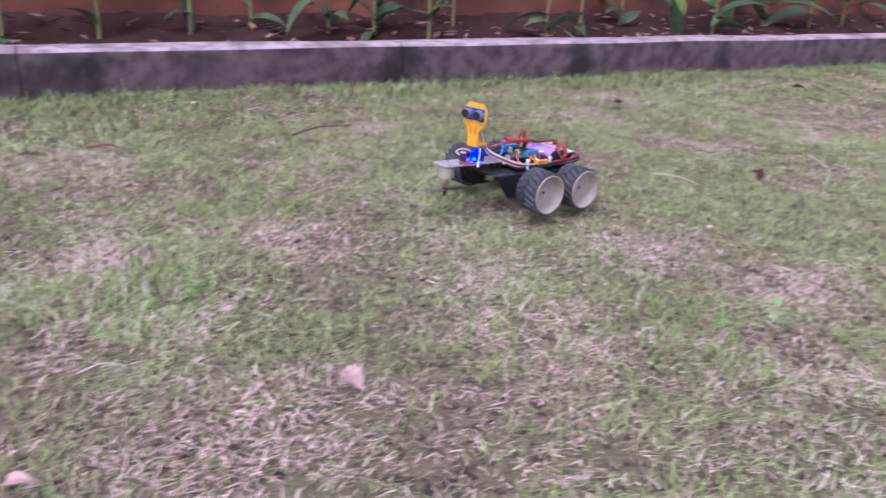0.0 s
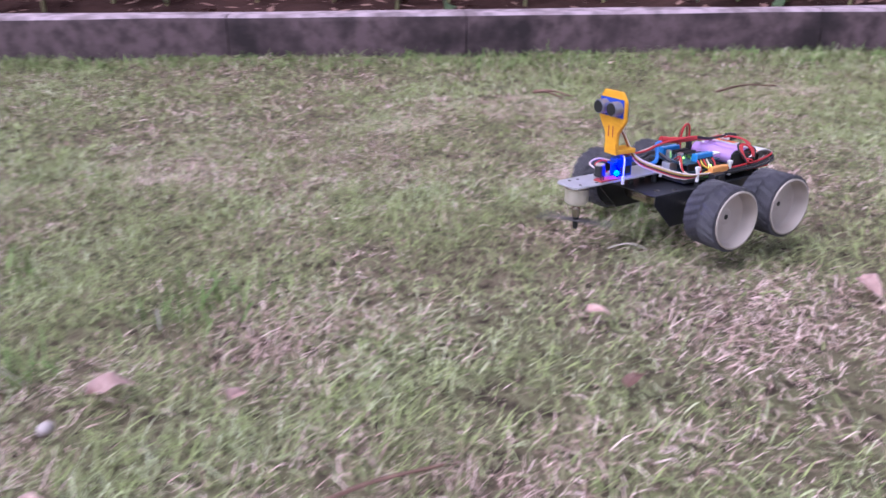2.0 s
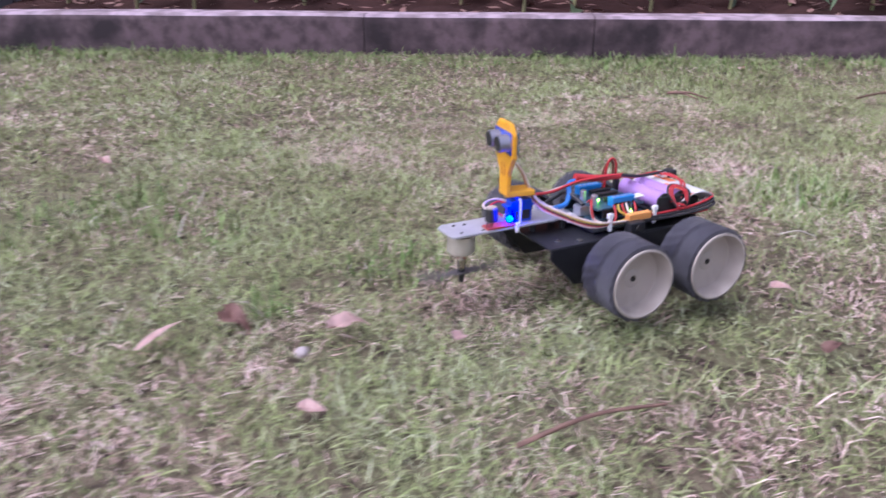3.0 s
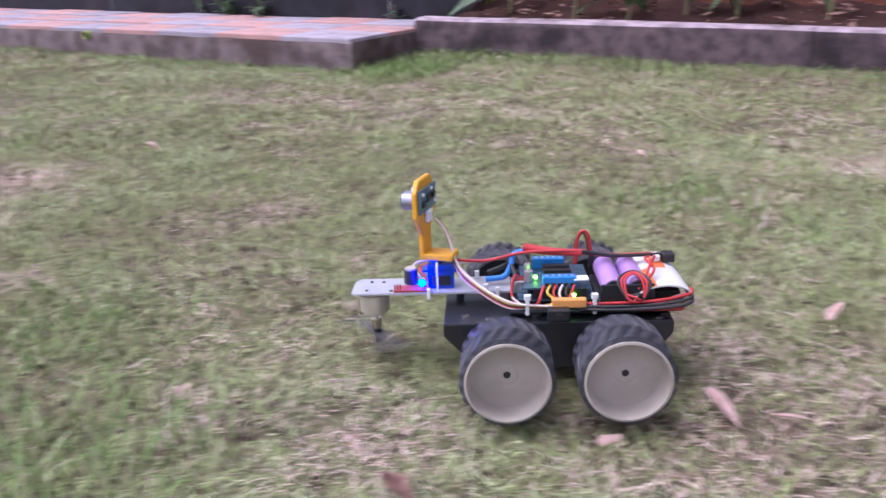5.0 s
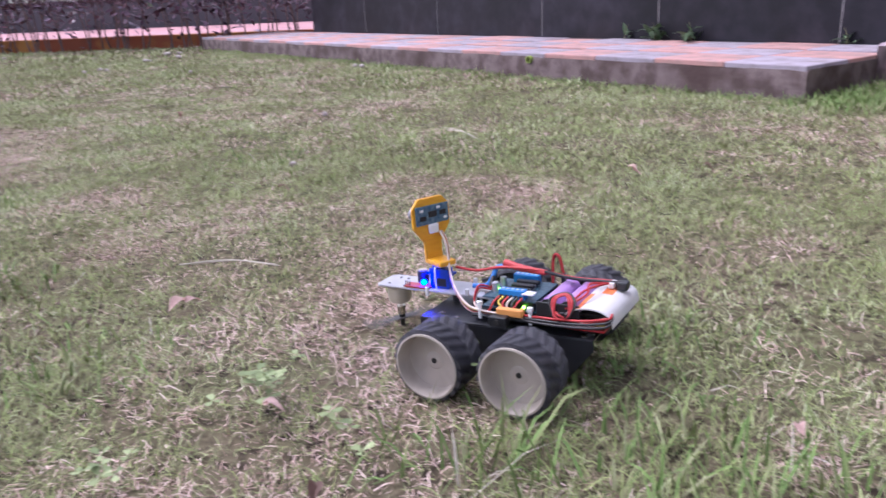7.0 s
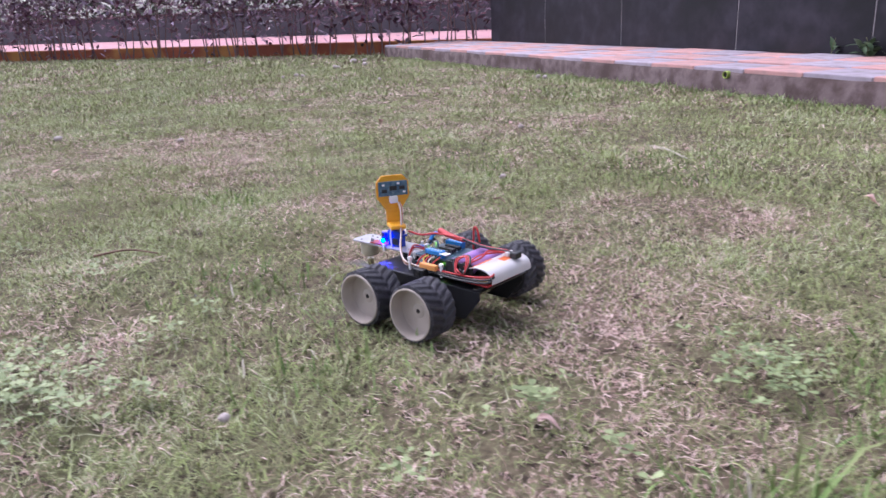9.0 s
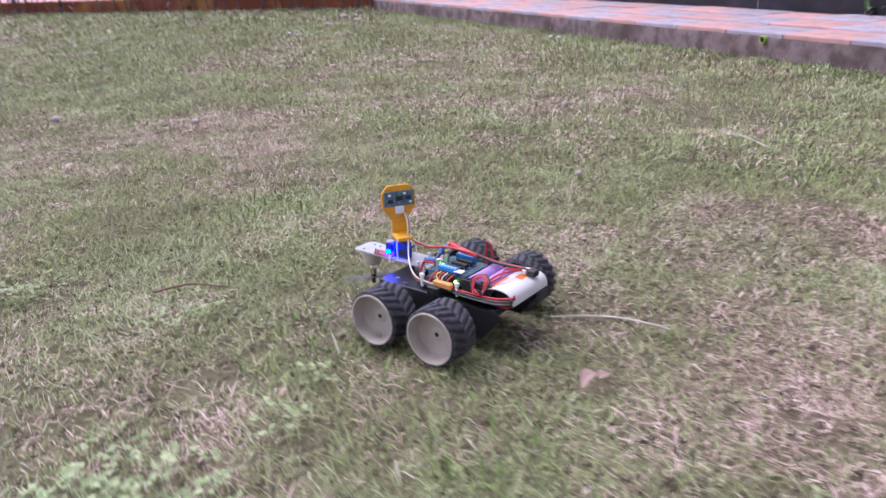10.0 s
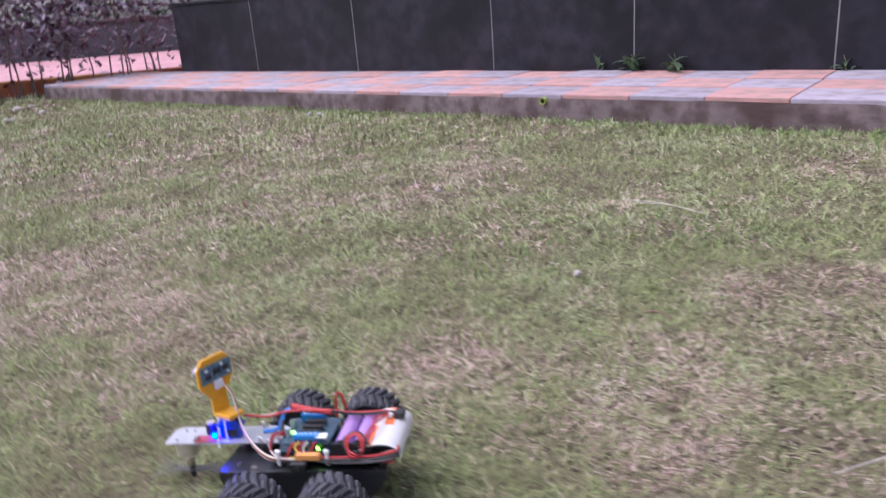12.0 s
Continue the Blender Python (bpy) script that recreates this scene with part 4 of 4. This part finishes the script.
front_group = set(robot.children) - behind
for ob in front_group - {blade, head}:
    ob.location.y += FRONT
SY, CY = SY + FRONT, CY + FRONT

# controller boards on a raised plate
part("base_plate", box(-0.1, 0.042, -0.045, 0.03, DECK + 0.003, DECK + 0.0052, 0.0005), CHIP, robot, "black base plate under the boards")
for x, y in ((-0.085, 0.03), (-0.085, -0.038), (0.02, 0.03), (0.02, -0.038)):
    part("standoff", cyl(0.0035, 0.0032, (x, y, DECK + 0.0015), (0, 0, 0), 12), CHIP, robot)
DECK += 0.0054
lower = part("controller_board", box(-0.03, 0.035, -0.034, 0.02, DECK + 0.005, DECK + 0.0066), PCB, robot, "green controller circuit board")
part("usb_socket", box(0.026, 0.04, -0.008, 0.004, DECK + 0.0066, DECK + 0.017, 0.0006), SILVER, lower)
part("power_jack", box(0.024, 0.038, -0.032, -0.023, DECK + 0.0066, DECK + 0.016, 0.0006), CHIP, lower)
for y in (-0.031, 0.0165):
    part("header_row", box(-0.022, 0.022, y - 0.0013, y + 0.0013, DECK + 0.0066, DECK + 0.016), CHIP, lower)
UZ = DECK + 0.018
shield = part("motor_shield", box(-0.026, 0.032, -0.034, 0.022, UZ - 0.0016, UZ), PCB, robot, "blue-green motor driver board stacked on top")
for x, y0, y1 in ((0.0, 0.013, 0.022), (0.006, -0.034, -0.025)):
    term = part("terminal_block", box(x - 0.014, x + 0.014, y0, y1, UZ, UZ + 0.009, 0.0006), BLUE, shield, "blue screw terminal block")
    for k in range(5):
        part("screw", cyl(0.0016, 0.0006, (x - 0.0105 + k * 0.0052, (y0 + y1) / 2, UZ + 0.0092), (0, 0, 0), 10), SILVER, term)
        part("wire_port", box(x - 0.0125 + k * 0.0052, x - 0.0087 + k * 0.0052, y1 - 0.0004 if y1 > 0 else y0 - 0.0004, y1 + 0.0004 if y1 > 0 else y0 + 0.0004, UZ + 0.001, UZ + 0.004), HOLE, term)
for k in range(3):
    y = -0.018 + k * 0.012
    chip = part("driver_chip", box(-0.012, 0.012, y - 0.0032, y + 0.0032, UZ + 0.002, UZ + 0.0062, 0.0004), CHIP, shield)
    for j in range(8):
        for w in (-0.0042, 0.0042):
            part("chip_leg", box(-0.0105 + j * 0.003, -0.0097 + j * 0.003, y + w - 0.0003, y + w + 0.0003, UZ, UZ + 0.004), SILVER, chip)
for x, y in ((0.025, 0.006), (0.025, -0.012)):
    part("capacitor", cyl(0.0035, 0.01, (x, y, UZ + 0.005), (0, 0, 0), 16, bevel=0.0005), SILVER, shield)
for x, y in ((0.019, 0.004), (-0.012, 0.02)):
    lamp = bmesh.new()
    bmesh.ops.create_uvsphere(lamp, u_segments=10, v_segments=8, radius=0.0017)
    part("green_light", lamp, GREENLED, robot, "lit green indicator", m=pose(x, y, UZ + (0.003 if y < 0.01 else -0.008)))
part("tape_tab", box(-0.024, -0.012, 0.014, 0.0235, UZ + 0.006, UZ + 0.0075, 0.0004), WHITE, robot, "white paper tab")

# battery pack
tray = part("battery_holder", box(-0.077, -0.031, -0.032, 0.034, DECK + 0.001, DECK + 0.009, 0.001), CHIP, robot, "black battery holder")
for x in (-0.0435, -0.0635):
    cell = part("battery_cell", cyl(0.0092, 0.062, (x, 0.0, DECK + 0.0175), (90, 0, 0), 24, bevel=0.0008), LILACCELL, robot, "purple-wrapped round battery cell", smooth=40)
    part("cell_end", cyl(0.0088, 0.002, (x, 0.0315, DECK + 0.0175), (90, 0, 0), 24), CHIP, cell)
part("holder_end", box(-0.076, -0.032, 0.0325, 0.0345, DECK + 0.001, DECK + 0.024, 0.0008), CHIP, tray)


def arch():
    """The bent white sheet over the rear, open at its sides."""
    bm = bmesh.new()
    n = 14
    out, inn = [], []
    for k in range(n + 1):
        a = math.pi * k / n
        x, z = -0.083 - 0.0245 * math.cos(a), DECK + 0.007 + 0.0185 * math.sin(a) ** 0.7 - 0.004 * (k / n)
        for r, dz in ((out, 0.0), (inn, -0.0014)):
            r.append([bm.verts.new((x * (1 if dz == 0 else 1), y, z + dz)) for y in (-0.044, -0.006, 0.036)])
    for k in range(n):
        for j in range(2):
            f = bm.faces.new((out[k][j], out[k + 1][j], out[k + 1][j + 1], out[k][j + 1]))
            f.material_index = 1 if 8 <= k <= 9 and j == 1 or 5 <= k <= 6 and j == 0 else 0
            bm.faces.new((inn[k][j], inn[k][j + 1], inn[k + 1][j + 1], inn[k + 1][j]))
        for j, s in ((0, 1), (2, -1)):
            q = (out[k][j], inn[k][j], inn[k + 1][j], out[k + 1][j])
            bm.faces.new(q if s > 0 else q[::-1])
    bmesh.ops.recalc_face_normals(bm, faces=bm.faces[:])
    return bm


sheet = part("rear_cover", arch(), [PAPER, ORANGETAPE], robot, "bent white sheet with orange tape, open at its sides", smooth=50)
part("cover_core", box(-0.1, -0.068, -0.032, 0.022, DECK + 0.001, DECK + 0.013, 0.002), HOLE, sheet)
part("switch_box", box(-0.104, -0.093, -0.03, -0.018, DECK + 0.023, DECK + 0.031, 0.0015), CHIP, robot, "black push switch")
part("switch_tie", box(-0.091, -0.085, -0.03, -0.018, DECK + 0.024, DECK + 0.03, 0.0012), WHITE, robot, "white nylon tie")
part("power_plug", box(-0.02, 0.008, 0.034, 0.041, DECK + 0.007, DECK + 0.0145, 0.0012), AMBER, robot, "amber plastic battery connector")
socket = part("camera_block", box(-0.006, 0.012, 0.0385, 0.049, DECK - 0.002, DECK + 0.0085, 0.0012), CHIP, robot, "small black socket at the deck's edge")
part("socket_eye", cyl(0.003, 0.002, (0.003, 0.0495, DECK + 0.003), (90, 0, 0), 16), HOLE, socket)
for x in (0.028, -0.027):
    part("zip_tie", box(x - 0.0016, x + 0.0016, 0.035, 0.0385, DECK, DECK + 0.016, 0.0005), WHITE, robot, "white nylon zip tie")
    part("tie_head", box(x - 0.0028, x + 0.0028, 0.0345, 0.039, DECK + 0.0135, DECK + 0.018, 0.0007), WHITE, robot)
part("rear_strip", box(-0.1, -0.06, -0.03, 0.036, DECK + 0.0006, DECK + 0.003, 0.0006), REDW, robot, "red lining under the rear cover")


def wire(pts, material, r=0.0011, name="wire", label=""):
    part(name, tube([Vector(p) for p in pts], r, 7), material, robot, label, smooth=70)


Z = DECK
for k, mt in enumerate((WHITEW, YELW, BLACKW, REDW, WHITEW)):
    o = 0.0016 * k
    wire([(SX + 0.004, SY + 0.002 - o * 0.4, BZ + 0.034), (SX - 0.006, SY + 0.008 - o * 0.5, BZ + 0.022), (SX - 0.016, SY + 0.02, Z + 0.03 - o), (0.066, 0.016 - o * 0.3, Z + 0.018 - o), (0.045, 0.032 - o * 0.3, Z + 0.011 - o), (0.025, 0.038 - o * 0.4, Z + 0.009 - o * 0.5), (-0.025, 0.037 - o, Z + 0.006 - o * 0.4), (-0.07, 0.04 - o, Z + 0.006), (-0.1, 0.037 - o, Z + 0.007 + o)], mt)
for k in range(3):
    o = 0.002 * k
    wire([(0.005, 0.03, Z + 0.004 + o), (-0.03, 0.041 - o, Z + 0.005 + o), (-0.075, 0.043 - o, Z + 0.006 + o * 1.3), (-0.103, 0.04 - o, Z + 0.009 + o * 1.6), (-0.106, 0.03, Z + 0.014 + o)], (BLACKW, BLACKW, REDW)[k], 0.0013)
wire([(SX - 0.012, SY, PZ + 0.02), (0.06, -0.02, UZ + 0.011), (0.03, -0.018, UZ + 0.018), (-0.005, -0.015, UZ + 0.02), (-0.025, -0.013, UZ + 0.02)], REDW, 0.0015)
wire([(SX - 0.012, SY - 0.003, PZ + 0.016), (0.065, -0.028, UZ + 0.008), (0.03, -0.024, UZ + 0.015)], WHITEW, 0.0012)
part("heat_shrink", tube([(0.028, -0.024, UZ + 0.021), (0.005, -0.02, UZ + 0.018), (-0.022, -0.014, UZ + 0.018)], 0.0042, 10, r_end=0.003), REDW, robot, "thick red heat-shrink sleeve", smooth=60)
wire([(-0.022, -0.016, UZ + 0.018), (-0.05, -0.022, Z + 0.03), (-0.08, -0.026, Z + 0.029), (-0.092, -0.025, Z + 0.028)], REDW, 0.002)
wire([(-0.022, -0.012, UZ + 0.02), (-0.05, -0.016, Z + 0.032), (-0.085, -0.022, Z + 0.03), (-0.098, -0.024, Z + 0.03)], BLACKW, 0.0017)
part("blue_tube", tube([(0.062, -0.012, Z + 0.014), (0.046, -0.013, Z + 0.016), (0.04, -0.016, Z + 0.024), (0.036, -0.022, UZ + 0.016), (0.02, -0.024, UZ + 0.018)], 0.0026, 10), BLUEWIRE, robot, "thick blue insulated lead", smooth=60)
wire([(0.06, -0.03, Z + 0.014), (0.045, -0.03, Z + 0.02), (0.04, -0.02, Z + 0.026), (0.035, 0.002, Z + 0.018)], BLACKW, 0.0022)
wire([(-0.02, -0.036, UZ - 0.002), (-0.021, -0.036, UZ + 0.02), (-0.024, -0.034, UZ + 0.031), (-0.03, -0.033, UZ + 0.029), (-0.033, -0.034, UZ + 0.012)], REDW, 0.0013)
wire([(-0.018, -0.038, UZ - 0.002), (-0.019, -0.038, UZ + 0.018), (-0.023, -0.036, UZ + 0.028), (-0.028, -0.035, UZ + 0.027), (-0.031, -0.036, UZ + 0.01)], BROWNW, 0.0013)
part("plug", box(-0.036, -0.031, -0.037, -0.031, UZ - 0.004, UZ + 0.012, 0.0006), CHIP, robot)
for k in range(3):
    o = 0.003 * k
    wire([(-0.048 - o, 0.036, Z + 0.02 - o), (-0.056 - o, 0.041, Z + 0.012 + o), (-0.066, 0.039, Z + 0.013), (-0.066 - o, 0.034, Z + 0.026), (-0.06, 0.028 - o, Z + 0.031), (-0.052 + o, 0.032, Z + 0.027), (-0.052, 0.04, Z + 0.014)], (REDW, REDW, BLACKW)[k], 0.0012)
for k in range(6):
    x = -0.012 + 0.005 * k
    wire([(x, 0.022, UZ + 0.002), (x + 0.003, 0.029, UZ - 0.002), (x + random.uniform(-0.006, 0.008), 0.033, Z + 0.009), (x + 0.012, 0.03, Z + 0.004)], (REDW, BLACKW, WHITEW, REDW, YELW, REDW)[k], 0.0011)
for k in range(3):
    wire([(0.03, 0.012 - 0.005 * k, UZ + 0.002), (0.038, 0.018, UZ + 0.003 + 0.003 * k), (0.04, 0.026, Z + 0.012), (0.03, 0.034, Z + 0.006)], (WHITEW, REDW, REDW)[k], 0.0011)
wire([(-0.082, -0.02, Z + 0.029), (-0.074, 0.0, Z + 0.034), (-0.078, 0.018, Z + 0.031), (-0.07, 0.03, Z + 0.026), (-0.062, 0.034, Z + 0.02)], REDW, 0.0012)
wire([(-0.086, -0.018, Z + 0.03), (-0.079, 0.004, Z + 0.033), (-0.073, 0.02, Z + 0.032), (-0.066, 0.033, Z + 0.024)], REDW, 0.0012)
wire([(0.115, -0.02, PZ + 0.004), (0.122, -0.034, PZ + 0.01), (0.11, -0.036, PZ + 0.014), (0.1, -0.026, PZ + 0.01)], REDW, 0.0011)
wire([(0.12, -0.022, PZ + 0.004), (0.128, -0.037, PZ + 0.012), (0.112, -0.04, PZ + 0.016), (0.096, -0.027, PZ + 0.012)], WHITEW, 0.0011)


# ---- what moves ----
DRIVE = [
    (0, -0.386, 1.108, 0.007, -0.9, -3.4, -126.7),
    (0.5, -0.467, 0.974, 0.009, 1.3, 0.1, -121.1),
    (1, -0.546, 0.837, 0.010, -0.1, -2.7, -116.1),
    (1.5, -0.620, 0.669, 0.003, -0.5, -1.2, -114.8),
    (2, -0.671, 0.490, 0.017, 1.5, -0.4, -110.9),
    (2.5, -0.736, 0.307, 0.014, 0.8, -0.6, -107.2),
    (4.5, -0.951, -0.433, 0.012, 0.6, 4.3, -117.6),
    (5, -1.028, -0.581, 0.003, 2.4, 2.1, -114.9),
    (5.5, -1.083, -0.720, 0.001, 2.6, 3.7, -112.0),
    (6, -1.137, -0.862, -0.007, 1.0, 3.0, -114.9),
    (6.5, -1.197, -0.997, -0.006, 0.6, 3.3, -115.3),
    (7, -1.248, -1.114, -0.010, 0.6, 3.2, -116.1),
    (7.5, -1.287, -1.223, -0.008, -0.1, -1.1, -115.3),
    (9.5, -1.449, -1.620, -0.001, 0.6, 0.4, -114.4),
    (10, -1.493, -1.715, -0.002, 1.1, -0.5, -112.9),
    (10.5, -1.541, -1.823, -0.002, 2.1, 2.4, -111.1),
    (11, -1.591, -1.949, -0.001, 2.7, 3.6, -111.8),
    (11.5, -1.632, -2.051, 0.001, 0.4, 0.8, -112.7),
    (12, -1.670, -2.141, -0.000, 2.4, 1.6, -110.1),
]
HEAD_TURN = [(0.0, 10), (1.0, 4), (2.0, -5), (2.5, -9), (4.5, -11), (5.5, -20), (7.5, -26), (9.5, -33), (10.5, -31), (12.0, -27)]


for ob in set(robot.children) - front_group - behind:
    ob.location.y -= 0.013
for ob in head.children:
    ob.matrix_basis = Matrix.Diagonal((*HEAD_SIZE, 1))


def motions():
    walk(robot, [(t, pose(*place)) for t, *place in DRIVE])
    walk(head, [(t, pose(SX + 0.003, SY - 0.003, BZ, 0, 0, a)) for t, a in HEAD_TURN])
    times = [k / 10 for k in range(121)]
    px, py = (np.interp(times, [r[0] for r in DRIVE], [r[k] for r in DRIVE]) for k in (1, 2))
    gone = np.concatenate([[0], np.cumsum(np.hypot(np.diff(px), np.diff(py)))])
    for ob, x, side in WHEELS:
        turn = np.degrees(gone / TYRE) + 37 * x * 100 + 20 * side
        walk(ob, [(t, pose(x, NEAR_Y if side > 0 else FAR_Y, AXLE, 0, 0, 0 if side > 0 else 180) @ pose(0, 0, 0, 0, a * side, 0)) for t, a in zip(times, turn)])
    walk(blade, [(k / 30, pose(CX, CY, 0.027, 0, 0, 80 * k)) for k in range(361)])


motions()
